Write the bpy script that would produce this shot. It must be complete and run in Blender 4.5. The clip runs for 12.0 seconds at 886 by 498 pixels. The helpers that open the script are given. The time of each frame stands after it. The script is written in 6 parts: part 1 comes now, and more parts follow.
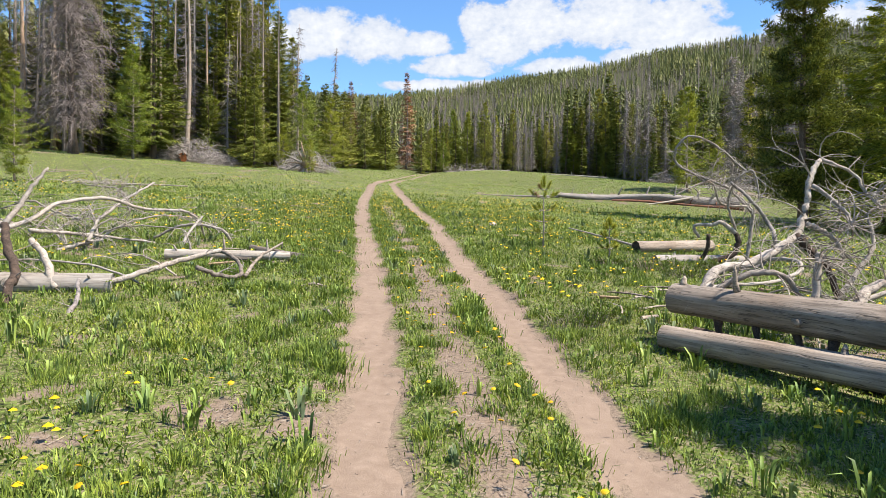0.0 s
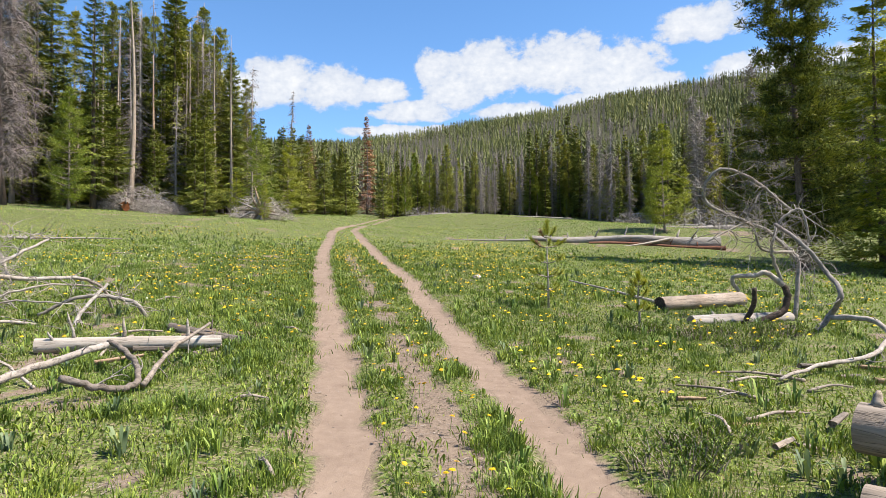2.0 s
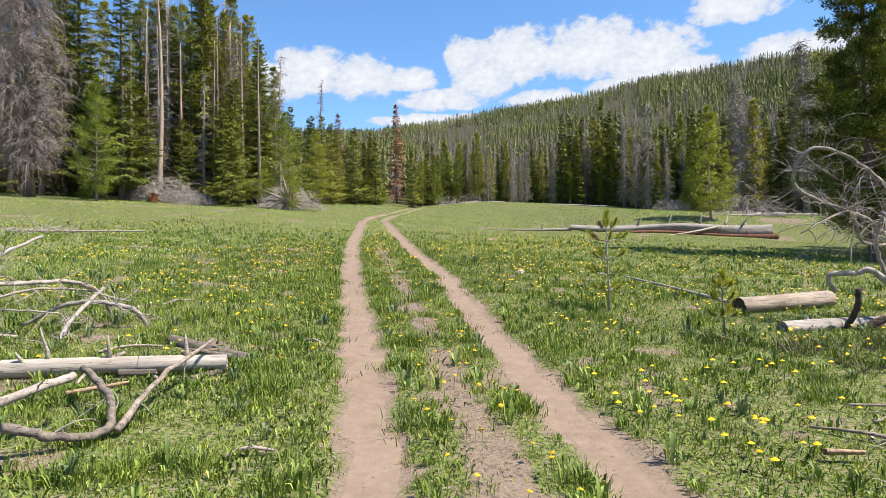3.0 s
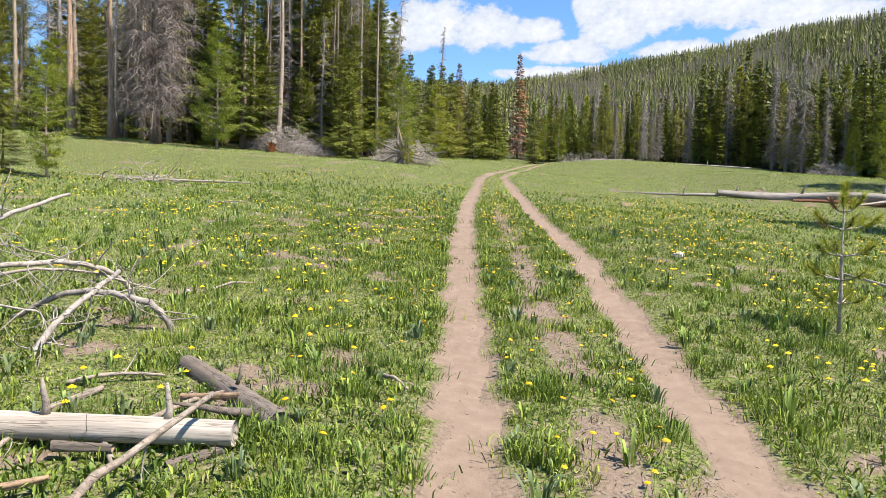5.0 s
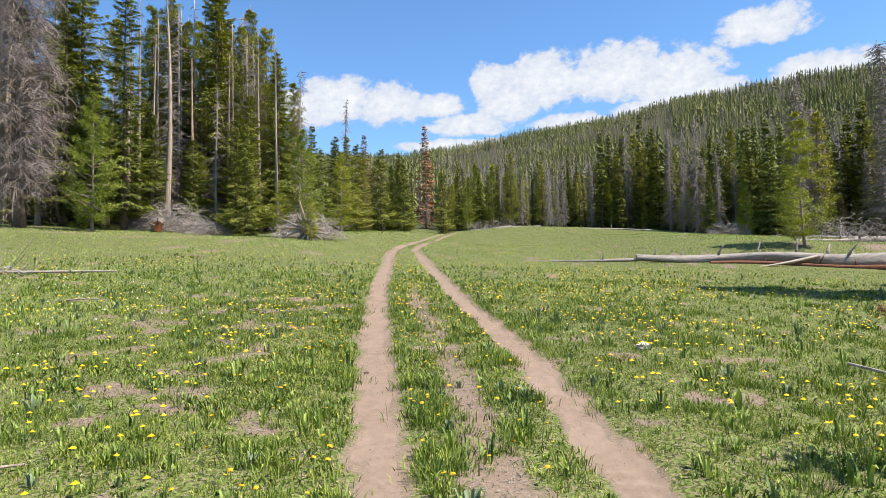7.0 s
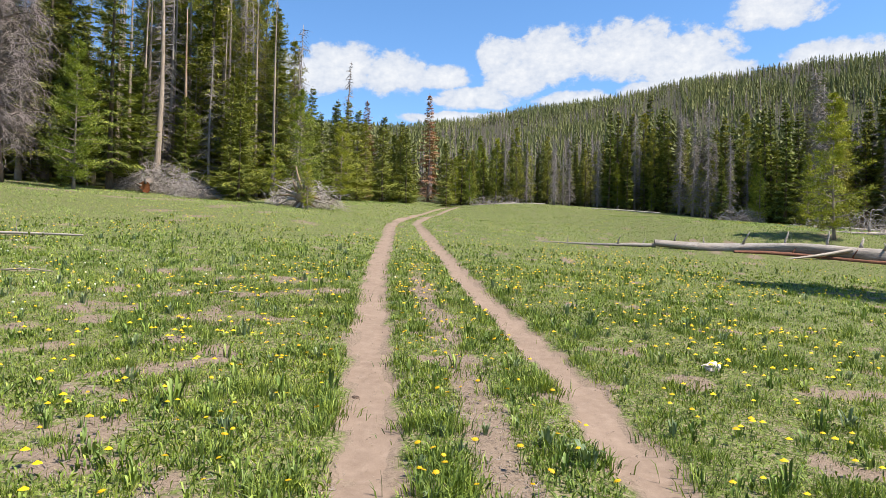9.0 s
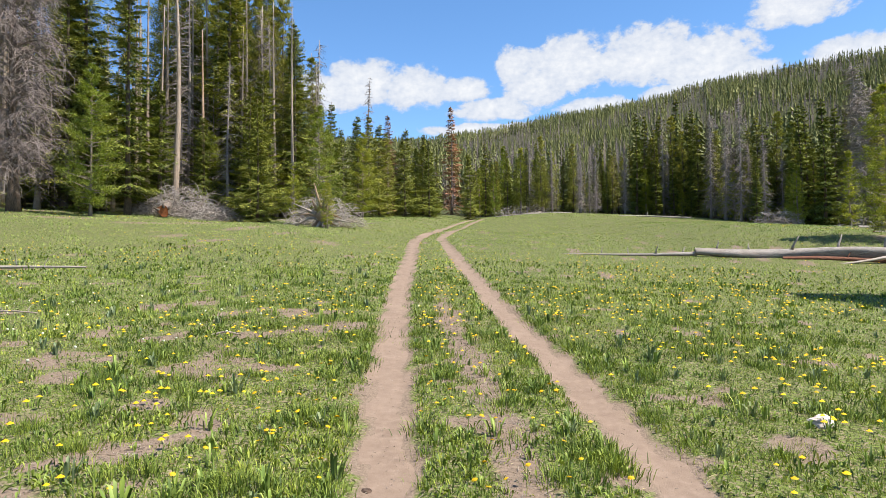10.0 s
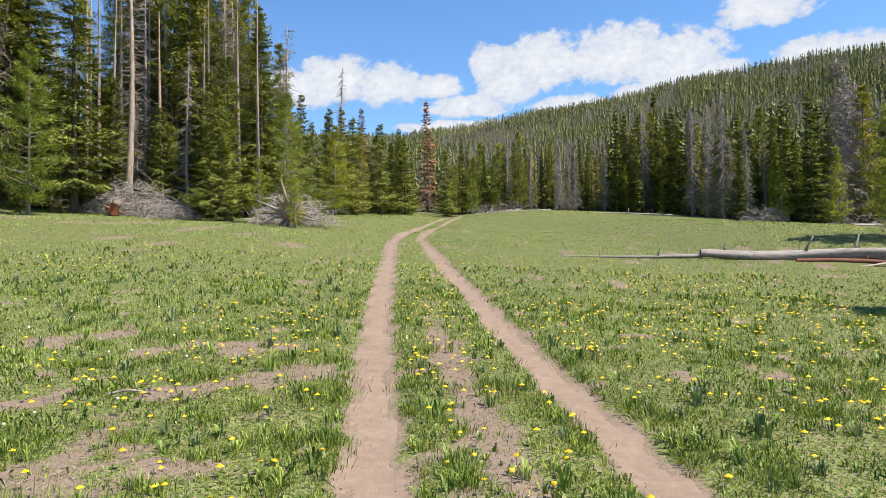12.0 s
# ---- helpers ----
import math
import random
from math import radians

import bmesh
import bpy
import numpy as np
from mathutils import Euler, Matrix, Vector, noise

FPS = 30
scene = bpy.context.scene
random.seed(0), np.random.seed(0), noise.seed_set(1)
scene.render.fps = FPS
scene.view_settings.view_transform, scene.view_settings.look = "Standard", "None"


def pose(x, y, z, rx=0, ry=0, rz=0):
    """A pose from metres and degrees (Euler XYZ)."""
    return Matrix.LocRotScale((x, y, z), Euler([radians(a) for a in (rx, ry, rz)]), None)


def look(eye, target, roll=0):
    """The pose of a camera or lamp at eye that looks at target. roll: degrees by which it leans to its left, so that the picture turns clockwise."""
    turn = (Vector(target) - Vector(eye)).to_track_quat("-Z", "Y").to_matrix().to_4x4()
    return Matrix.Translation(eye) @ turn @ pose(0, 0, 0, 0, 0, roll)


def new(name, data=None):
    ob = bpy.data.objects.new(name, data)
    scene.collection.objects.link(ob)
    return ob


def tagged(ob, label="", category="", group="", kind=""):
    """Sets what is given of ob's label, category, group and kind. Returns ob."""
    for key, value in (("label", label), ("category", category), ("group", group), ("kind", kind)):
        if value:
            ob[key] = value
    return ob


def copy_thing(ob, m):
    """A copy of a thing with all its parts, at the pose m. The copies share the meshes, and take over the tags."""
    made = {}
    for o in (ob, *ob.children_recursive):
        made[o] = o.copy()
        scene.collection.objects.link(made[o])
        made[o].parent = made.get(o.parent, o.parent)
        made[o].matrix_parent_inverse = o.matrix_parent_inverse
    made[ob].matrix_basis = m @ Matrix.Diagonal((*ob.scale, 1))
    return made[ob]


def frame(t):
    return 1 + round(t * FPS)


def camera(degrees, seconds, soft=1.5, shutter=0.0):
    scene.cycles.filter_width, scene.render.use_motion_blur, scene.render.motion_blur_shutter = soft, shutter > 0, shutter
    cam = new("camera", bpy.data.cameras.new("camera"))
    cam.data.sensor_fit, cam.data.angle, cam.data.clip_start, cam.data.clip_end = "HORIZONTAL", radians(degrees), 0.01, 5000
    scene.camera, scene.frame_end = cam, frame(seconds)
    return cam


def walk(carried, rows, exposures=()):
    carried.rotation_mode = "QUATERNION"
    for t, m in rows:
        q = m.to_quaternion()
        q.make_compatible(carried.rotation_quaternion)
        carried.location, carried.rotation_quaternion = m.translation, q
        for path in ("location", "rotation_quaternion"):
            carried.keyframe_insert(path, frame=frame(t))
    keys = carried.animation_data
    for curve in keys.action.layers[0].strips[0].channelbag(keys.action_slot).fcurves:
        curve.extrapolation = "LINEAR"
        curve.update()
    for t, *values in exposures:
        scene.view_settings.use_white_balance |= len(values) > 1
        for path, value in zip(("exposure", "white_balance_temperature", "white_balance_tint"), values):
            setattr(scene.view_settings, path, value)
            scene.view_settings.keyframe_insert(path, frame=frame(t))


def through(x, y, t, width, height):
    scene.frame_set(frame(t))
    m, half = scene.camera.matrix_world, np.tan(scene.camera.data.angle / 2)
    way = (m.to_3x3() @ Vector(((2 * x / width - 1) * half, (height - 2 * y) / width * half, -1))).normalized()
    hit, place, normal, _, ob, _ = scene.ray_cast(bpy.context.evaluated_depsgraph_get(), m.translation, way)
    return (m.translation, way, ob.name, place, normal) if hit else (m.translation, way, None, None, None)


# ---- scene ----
# ---------------------------------------------------------------- camera and walk
cam = camera(68.6, 12.0, 0.7)
PATH = [
    (0, (0.804, -0.489, 1.566), (0.649, 3.507, 1.495), 0.63),
    (0.5, (0.660, 0.165, 1.627), (0.678, 4.163, 1.493), -1.32),
    (1, (0.563, 0.859, 1.730), (0.509, 4.858, 1.648), -0.76),
    (1.5, (0.457, 1.509, 1.809), (0.540, 5.507, 1.905), 0.43),
    (2, (0.354, 2.232, 1.883), (0.437, 6.226, 2.077), -0.87),
    (2.5, (0.239, 2.849, 1.940), (0.175, 6.842, 2.175), 0.95),
    (2.7, (0.217, 3.163, 1.986), (0.160, 7.158, 2.183), -0.13),
    (4.3, (-0.104, 5.398, 2.227), (-0.284, 9.393, 2.253), -2.56),
    (4.5, (-0.080, 5.668, 2.269), (-0.427, 9.650, 2.430), -0.69),
    (5, (-0.208, 6.342, 2.377), (-1.014, 10.257, 2.227), 1.47),
    (5.5, (-0.294, 7.007, 2.467), (-0.716, 10.979, 2.260), -1.68),
    (6, (-0.388, 7.620, 2.538), (-1.022, 11.569, 2.505), -0.40),
    (6.5, (-0.627, 8.222, 2.620), (-1.160, 12.178, 2.877), -0.73),
    (7, (-0.629, 8.800, 2.734), (-0.894, 12.781, 3.014), -1.38),
    (7.2, (-0.624, 8.995, 2.757), (-0.928, 12.968, 3.108), 0.15),
    (8.8, (-0.878, 10.557, 2.981), (-1.094, 14.546, 3.176), 0.16),
    (9, (-0.972, 10.802, 2.969), (-1.231, 14.792, 3.085), 1.12),
    (9.5, (-1.031, 11.489, 3.096), (-1.124, 15.486, 2.981), -0.01),
    (10, (-1.101, 12.141, 3.198), (-1.516, 16.115, 3.388), -0.74),
    (10.5, (-1.269, 12.748, 3.227), (-1.656, 16.720, 3.492), -1.24),
    (11, (-1.327, 13.489, 3.302), (-1.677, 17.466, 3.558), -1.56),
    (11.5, (-1.481, 14.143, 3.384), (-2.120, 18.084, 3.620), 0.57),
    (12, (-1.633, 14.703, 3.515), (-1.889, 18.692, 3.684), -1.02),
]
walk(cam, [(t, look(eye, target, roll)) for t, eye, target, roll in PATH],
     [(0, 1.24), (1, 1.24), (2, 1.18), (4.5, 1.22), (5.2, 1.28), (6.0, 1.36), (7.0, 1.17), (9.0, 1.14), (10.0, 1.15), (11.0, 1.08), (12.0, 1.12)])

# ---------------------------------------------------------------- world, sun
SUN_EL, SUN_AZ = radians(58), math.atan2(0.955, -0.295)      # azimuth clockwise from +y
world = bpy.data.worlds.new("world")
scene.world = world
world.use_nodes = True


def build_sky(w):
    nt = w.node_tree
    nt.nodes.clear()
    N, L = nt.nodes.new, nt.links.new

    def m(op, a, b=0.0, c=None):
        n = N("ShaderNodeMath")
        n.operation = op
        for i, v in enumerate((a, b, c)):
            if v is None:
                continue
            if isinstance(v, (int, float)):
                n.inputs[i].default_value = v
            else:
                L(v, n.inputs[i])
        return n.outputs[0]

    out = N("ShaderNodeOutputWorld")
    bg = N("ShaderNodeBackground")
    bg.inputs["Strength"].default_value = 0.088
    sky = N("ShaderNodeTexSky")
    sky.sky_type = "NISHITA"
    sky.sun_disc = False
    sky.sun_elevation, sky.sun_rotation = SUN_EL, SUN_AZ
    sky.altitude, sky.air_density, sky.dust_density, sky.ozone_density = 2600, 1.25, 0.1, 3.0
    tc = N("ShaderNodeTexCoord")
    sep = N("ShaderNodeSeparateXYZ")
    L(tc.outputs["Generated"], sep.inputs[0])
    az = m("MULTIPLY", m("ARCTAN2", sep.outputs[0], sep.outputs[1]), 57.2958)
    el = m("MULTIPLY", m("ARCSINE", sep.outputs[2]), 57.2958)
    comb = N("ShaderNodeCombineXYZ")
    L(az, comb.inputs[0])
    L(m("MULTIPLY", el, 1.35), comb.inputs[1])

    def fbm(scale, detail, rough, dist=0.0):
        n = N("ShaderNodeTexNoise")
        n.inputs["Scale"].default_value, n.inputs["Detail"].default_value = scale, detail
        n.inputs["Roughness"].default_value, n.inputs["Distortion"].default_value = rough, dist
        L(comb.outputs[0], n.inputs["Vector"])
        return n.outputs["Fac"]

    big, fine = fbm(0.45, 7, 0.58, 0.3), fbm(1.5, 6, 0.6)
    # cumulus heads: azimuth, elevation, half width, half height in degrees
    heads = [(-12.6, 16.9, 4.6, 2.3), (-8.6, 16.4, 4.0, 2.3), (-16.0, 16.0, 3.6, 2.1), (2.6, 16.4, 3.6, 2.2), (-4.2, 16.4, 3.0, 1.3), (-1.2, 14.6, 4.2, 1.2),
             (0.6, 18.2, 2.0, 1.9), (5.4, 17.8, 4.4, 3.0), (11.8, 18.0, 5.6, 2.9), (16.6, 17.2, 4.8, 2.9), (19.5, 15.6, 3.0, 1.8),
             (23.4, 20.1, 4.4, 1.8), (27.2, 15.7, 5.0, 1.9), (33.0, 15.4, 5.0, 2.0), (14.0, 24.6, 1.3, 0.5), (41.0, 22.0, 6.0, 2.5),
             (-2.0, 13.0, 7.0, 0.7), (8.0, 14.4, 4.0, 1.0), (14.5, 14.9, 4.0, 1.0)]
    field = None
    for a0, e0, wa, we in heads:
        du, dv = m("DIVIDE", m("SUBTRACT", az, a0), wa), m("DIVIDE", m("SUBTRACT", el, e0), we)
        # a flatter base than top
        dv = m("MULTIPLY", dv, m("ADD", 1.0, m("MULTIPLY", m("LESS_THAN", dv, 0.0), 0.25)))
        d = m("SUBTRACT", 1.0, m("ADD", m("MULTIPLY", du, du), m("MULTIPLY", dv, dv)))
        field = d if field is None else m("MAXIMUM", field, d)
    field = m("MAXIMUM", field, -1.2)
    dens = m("ADD", field, m("ADD", m("MULTIPLY", m("SUBTRACT", big, 0.5), 1.9), m("MULTIPLY", m("SUBTRACT", fine, 0.5), 0.7)))
    mask = N("ShaderNodeMapRange")
    mask.interpolation_type = "SMOOTHSTEP"
    mask.inputs["From Min"].default_value, mask.inputs["From Max"].default_value = 0.0, 0.5
    L(dens, mask.inputs["Value"])
    shade = N("ShaderNodeMapRange")
    shade.inputs["From Min"].default_value, shade.inputs["From Max"].default_value = 0.2, 1.5
    shade.inputs["To Min"].default_value, shade.inputs["To Max"].default_value = 0.0, 1.0
    L(m("ADD", dens, m("MULTIPLY", m("SUBTRACT", fine, 0.5), 1.1)), shade.inputs["Value"])
    cloud = N("ShaderNodeMixRGB")
    cloud.inputs["Color1"].default_value = (3.5, 3.8, 4.4, 1)
    cloud.inputs["Color2"].default_value = (5.2, 5.2, 5.2, 1)
    L(shade.outputs[0], cloud.inputs["Fac"])
    mix = N("ShaderNodeMixRGB")
    L(m("MULTIPLY", mask.outputs[0], 0.95), mix.inputs["Fac"])
    clear = N("ShaderNodeHueSaturation")
    clear.inputs["Saturation"].default_value, clear.inputs["Value"].default_value = 1.15, 1.18
    L(sky.outputs[0], clear.inputs["Color"])
    L(clear.outputs[0], mix.inputs["Color1"])
    L(cloud.outputs[0], mix.inputs["Color2"])
    L(mix.outputs[0], bg.inputs["Color"])
    L(bg.outputs[0], out.inputs["Surface"])


build_sky(world)
sun = new("sun", bpy.data.lights.new("sun", "SUN"))
sun.data.energy, sun.data.angle, sun.data.color = 5.0, radians(0.55), (1.0, 0.935, 0.85)
to_sun = Vector((math.cos(SUN_EL) * math.sin(SUN_AZ), math.cos(SUN_EL) * math.cos(SUN_AZ), math.sin(SUN_EL)))
sun.matrix_world = look(to_sun * 50, (0, 0, 0))

# ---------------------------------------------------------------- materials


class Mat:
    """A small wrapper to write node materials in few lines."""

    def __init__(self, name):
        self.mat = bpy.data.materials.new(name)
        self.mat.use_nodes = True
        self.nt = self.mat.node_tree
        self.nt.nodes.clear()
        self.out = self.n("ShaderNodeOutputMaterial")
        self.tc = self.n("ShaderNodeTexCoord")

    def n(self, kind, **values):
        node = self.nt.nodes.new(kind)
        for k, v in values.items():
            node.inputs[k.replace("_", " ")].default_value = v
        return node

    def l(self, a, b):
        self.nt.links.new(a, b)

    def noise(self, scale, detail=4, rough=0.55, stretch=None, coord="Object", dist=0.0):
        n = self.n("ShaderNodeTexNoise", Scale=scale, Detail=detail, Roughness=rough, Distortion=dist)
        if stretch:
            mp = self.n("ShaderNodeMapping", Scale=stretch)
            self.l(self.tc.outputs[coord], mp.inputs["Vector"])
            self.l(mp.outputs[0], n.inputs["Vector"])
        else:
            self.l(self.tc.outputs[coord], n.inputs["Vector"])
        return n.outputs["Fac"]

    def ramp(self, fac, stops):
        r = self.n("ShaderNodeValToRGB")
        e = r.color_ramp.elements
        while len(e) < len(stops):
            e.new(0.5)
        for el, (p, c) in zip(e, stops):
            el.position, el.color = p, (*c, 1)
        self.l(fac, r.inputs["Fac"])
        return r.outputs["Color"]

    def mix(self, fac, a, b, mode="MIX"):
        n = self.n("ShaderNodeMixRGB")
        n.blend_type = mode
        for sock, v in (("Fac", fac), ("Color1", a), ("Color2", b)):
            if isinstance(v, tuple):
                n.inputs[sock].default_value = (*v, 1)
            elif isinstance(v, (int, float)):
                n.inputs[sock].default_value = v
            else:
                self.l(v, n.inputs[sock])
        return n.outputs["Color"]

    def bump(self, height, strength, distance=0.02):
        b = self.n("ShaderNodeBump", Strength=strength, Distance=distance)
        self.l(height, b.inputs["Height"])
        return b.outputs["Normal"]

    def surface(self, color, rough=0.85, normal=None, spec=0.3):
        p = self.n("ShaderNodeBsdfPrincipled", Roughness=rough)
        p.inputs["Specular IOR Level"].default_value = spec
        if isinstance(color, tuple):
            p.inputs["Base Color"].default_value = (*color, 1)
        else:
            self.l(color, p.inputs["Base Color"])
        if normal:
            self.l(normal, p.inputs["Normal"])
        self.l(p.outputs[0], self.out.inputs["Surface"])
        return self.mat

    def leaf(self, color, through=0.3, spec=0.04):
        d, t = self.n("ShaderNodeBsdfDiffuse"), self.n("ShaderNodeBsdfTranslucent")
        g = self.n("ShaderNodeBsdfGlossy", Roughness=0.6)
        mx, mg = self.n("ShaderNodeMixShader", Fac=through), self.n("ShaderNodeMixShader", Fac=spec * 0.5)
        self.l(color, d.inputs["Color"])
        self.l(self.mix(1.0, color, (1.0, 1.0, 0.48), "MULTIPLY"), t.inputs["Color"])
        self.l(d.outputs[0], mx.inputs[1])
        self.l(t.outputs[0], mx.inputs[2])
        self.l(mx.outputs[0], mg.inputs[1])
        self.l(g.outputs[0], mg.inputs[2])
        self.l(mg.outputs[0], self.out.inputs["Surface"])
        return self.mat

    def island(self):
        return self.n("ShaderNodeNewGeometry").outputs["Random Per Island"]

    def each(self):
        return self.n("ShaderNodeObjectInfo").outputs["Random"]


def foliage(name, dark, mid, light, through=0.25, patch=0.6):
    m = Mat(name)
    c = m.ramp(m.island(), [(0.0, dark), (0.55, mid), (1.0, light)])
    v = m.ramp(m.noise(patch, 3), [(0.3, (0.62, 0.66, 0.6)), (0.7, (1.2, 1.15, 1.05))])
    o = m.ramp(m.each(), [(0.0, (0.78, 0.84, 0.8)), (1.0, (1.25, 1.15, 1.0))])
    return m.leaf(m.mix(1.0, m.mix(1.0, c, v, "MULTIPLY"), o, "MULTIPLY"), through)


def wood(name, light, dark, crack, stretch=(1.2, 14, 14), scale=3.0, rough=0.9, bump=0.5):
    m = Mat(name)
    grain = m.noise(scale, 8, 0.62, stretch)
    stain = m.noise(1.6, 4, 0.6)
    lines = m.noise(scale * 0.8, 3, 0.6, (stretch[0] * 0.45, stretch[1] * 0.6, stretch[2] * 0.6))
    mean = tuple((p + q) * 0.5 for p, q in zip(light, dark))
    warm = tuple(p * k for p, k in zip(mean, (1.12, 0.95, 0.8)))
    c = m.mix(m.ramp(stain, [(0.42, (0, 0, 0)), (0.72, (0.75, 0.75, 0.75))]), m.ramp(grain, [(0.3, dark), (0.66, light)]), m.ramp(grain, [(0.3, dark), (0.7, warm)]))
    # long drying cracks where the noise crosses its middle
    slit = m.ramp(lines, [(0.486, (0, 0, 0)), (0.497, (0.75, 0.75, 0.75)), (0.503, (0.75, 0.75, 0.75)), (0.514, (0, 0, 0))])
    hair = m.noise(scale * 2.1, 2, 0.5, (stretch[0] * 0.3, stretch[1] * 0.55, stretch[2] * 0.55))
    c = m.mix(m.ramp(hair, [(0.4, (0, 0, 0)), (0.408, (0.6, 0.6, 0.6)), (0.414, (0.6, 0.6, 0.6)), (0.422, (0, 0, 0)), (0.58, (0, 0, 0)), (0.588, (0.5, 0.5, 0.5)), (0.6, (0, 0, 0))]), c, crack)
    c = m.mix(slit, c, crack)
    o = m.ramp(m.each(), [(0.0, (0.8, 0.8, 0.8)), (1.0, (1.15, 1.13, 1.1))])
    return m.surface(m.mix(1.0, c, o, "MULTIPLY"), rough, m.bump(m.mix(slit, grain, (0.0, 0.0, 0.0)), bump, 0.012), 0.2)


def ground_material():
    m = Mat("meadow_soil")
    at = m.n("ShaderNodeAttribute")
    at.attribute_name = "bare"
    n1, n2, n3 = m.noise(0.35, 6, 0.6), m.noise(5.0, 6, 0.65), m.noise(38, 5, 0.7)
    green = m.ramp(n2, [(0.25, (0.038, 0.042, 0.013)), (0.5, (0.075, 0.088, 0.02)), (0.75, (0.15, 0.145, 0.05))])
    green = m.mix(m.ramp(n1, [(0.4, (0, 0, 0)), (0.75, (0.7, 0.7, 0.7))]), green, m.ramp(n3, [(0.3, (0.06, 0.08, 0.017)), (0.7, (0.15, 0.165, 0.045))]))
    cells = m.n("ShaderNodeTexVoronoi", Scale=48.0, Randomness=1.0)
    m.l(m.tc.outputs["Object"], cells.inputs["Vector"])
    split = m.n("ShaderNodeSeparateColor")
    m.l(cells.outputs["Color"], split.inputs[0])
    leafy = m.ramp(split.outputs[0], [(0.0, (0.024, 0.022, 0.011)), (0.35, (0.075, 0.1, 0.023)), (0.6, (0.145, 0.188, 0.042)), (0.78, (0.15, 0.128, 0.075)), (1.0, (0.25, 0.2, 0.135))])
    green = m.mix(0.8, green, leafy)
    soil = m.ramp(n3, [(0.25, (0.115, 0.083, 0.06)), (0.55, (0.19, 0.142, 0.104)), (0.8, (0.27, 0.205, 0.151))])
    fac = m.n("ShaderNodeMath")
    fac.operation = "ADD"
    sub = m.n("ShaderNodeMath")
    sub.operation = "MULTIPLY_ADD"
    sub.inputs[1].default_value, sub.inputs[2].default_value = 0.9, -0.45
    m.l(n2, sub.inputs[0])
    m.l(at.outputs["Fac"], fac.inputs[0])
    m.l(sub.outputs[0], fac.inputs[1])
    f = m.ramp(fac.outputs[0], [(0.3, (0, 0, 0)), (0.6, (1, 1, 1))])
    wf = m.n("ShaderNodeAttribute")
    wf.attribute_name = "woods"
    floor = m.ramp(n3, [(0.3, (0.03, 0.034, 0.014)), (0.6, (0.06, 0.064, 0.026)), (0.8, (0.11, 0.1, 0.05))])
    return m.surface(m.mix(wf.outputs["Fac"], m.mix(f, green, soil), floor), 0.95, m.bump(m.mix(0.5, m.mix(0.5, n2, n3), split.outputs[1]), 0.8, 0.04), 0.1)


def dirt_material():
    m = Mat("packed_dirt")
    n1, n2, n3 = m.noise(0.8, 5, 0.6), m.noise(9, 6, 0.65), m.noise(110, 4, 0.75)
    c = m.ramp(n2, [(0.25, (0.15, 0.106, 0.077)), (0.55, (0.2, 0.146, 0.108)), (0.8, (0.26, 0.193, 0.146))])
    c = m.mix(m.ramp(n1, [(0.35, (0, 0, 0)), (0.7, (0.5, 0.5, 0.5))]), c, (0.235, 0.174, 0.13))
    c = m.mix(m.ramp(n3, [(0.55, (0, 0, 0)), (0.75, (0.55, 0.55, 0.55))]), c, (0.13, 0.092, 0.066))
    return m.surface(c, 0.95, m.bump(m.mix(0.4, n2, n3), 0.55, 0.02), 0.1)


SOIL, DIRT = ground_material(), dirt_material()
SPRUCE = foliage("spruce_needles", (0.03, 0.042, 0.012), (0.185, 0.22, 0.047), (0.44, 0.45, 0.1), 0.14)
PINE = foliage("pine_needles", (0.06, 0.072, 0.018), (0.27, 0.28, 0.063), (0.5, 0.49, 0.125), 0.16)
FIR = foliage("young_fir_needles", (0.08, 0.11, 0.018), (0.27, 0.31, 0.046), (0.46, 0.48, 0.082), 0.2)
BRUSH = wood("pale_grey_brushwood", (0.5, 0.455, 0.415), (0.27, 0.24, 0.215), (0.12, 0.1, 0.09), (4, 4, 4), 3.0)
SAPLING = foliage("sapling_needles", (0.2, 0.22, 0.03), (0.34, 0.35, 0.06), (0.48, 0.46, 0.1), 0.4)
HILL_GREEN = foliage("far_spruce_needles", (0.115, 0.122, 0.045), (0.15, 0.157, 0.058), (0.185, 0.195, 0.072), 0.1, 0.05)
HILL_OLIVE = foliage("far_pine_needles", (0.145, 0.15, 0.054), (0.19, 0.194, 0.07), (0.24, 0.24, 0.09), 0.1, 0.05)
RUSTY = foliage("rusty_dead_needles", (0.19, 0.1, 0.07), (0.33, 0.175, 0.125), (0.4, 0.26, 0.2), 0.15)
BARK = wood("conifer_bark", (0.2, 0.15, 0.115), (0.085, 0.062, 0.05), (0.03, 0.022, 0.018), (9, 9, 1.6), 2.5)
PALE_BARK = wood("pale_dead_trunk", (0.37, 0.3, 0.24), (0.19, 0.15, 0.118), (0.08, 0.06, 0.046), (9, 9, 0.9), 2.0)
WARM_BARK = wood("flaking_orange_tan_bark", (0.48, 0.34, 0.235), (0.25, 0.16, 0.11), (0.08, 0.05, 0.036), (7, 7, 1.4), 1.6)
TWIG = wood("grey_dead_twigs", (0.33, 0.288, 0.262), (0.18, 0.154, 0.14), (0.1, 0.086, 0.077), (4, 4, 4), 3.0)
DROOP = wood("mauve_grey_dead_twigs", (0.26, 0.218, 0.2), (0.13, 0.108, 0.098), (0.06, 0.05, 0.045), (4, 4, 4), 3.0)
NEAR_PINE = foliage("dark_pine_needles", (0.03, 0.042, 0.012), (0.125, 0.15, 0.032), (0.26, 0.275, 0.06), 0.12)
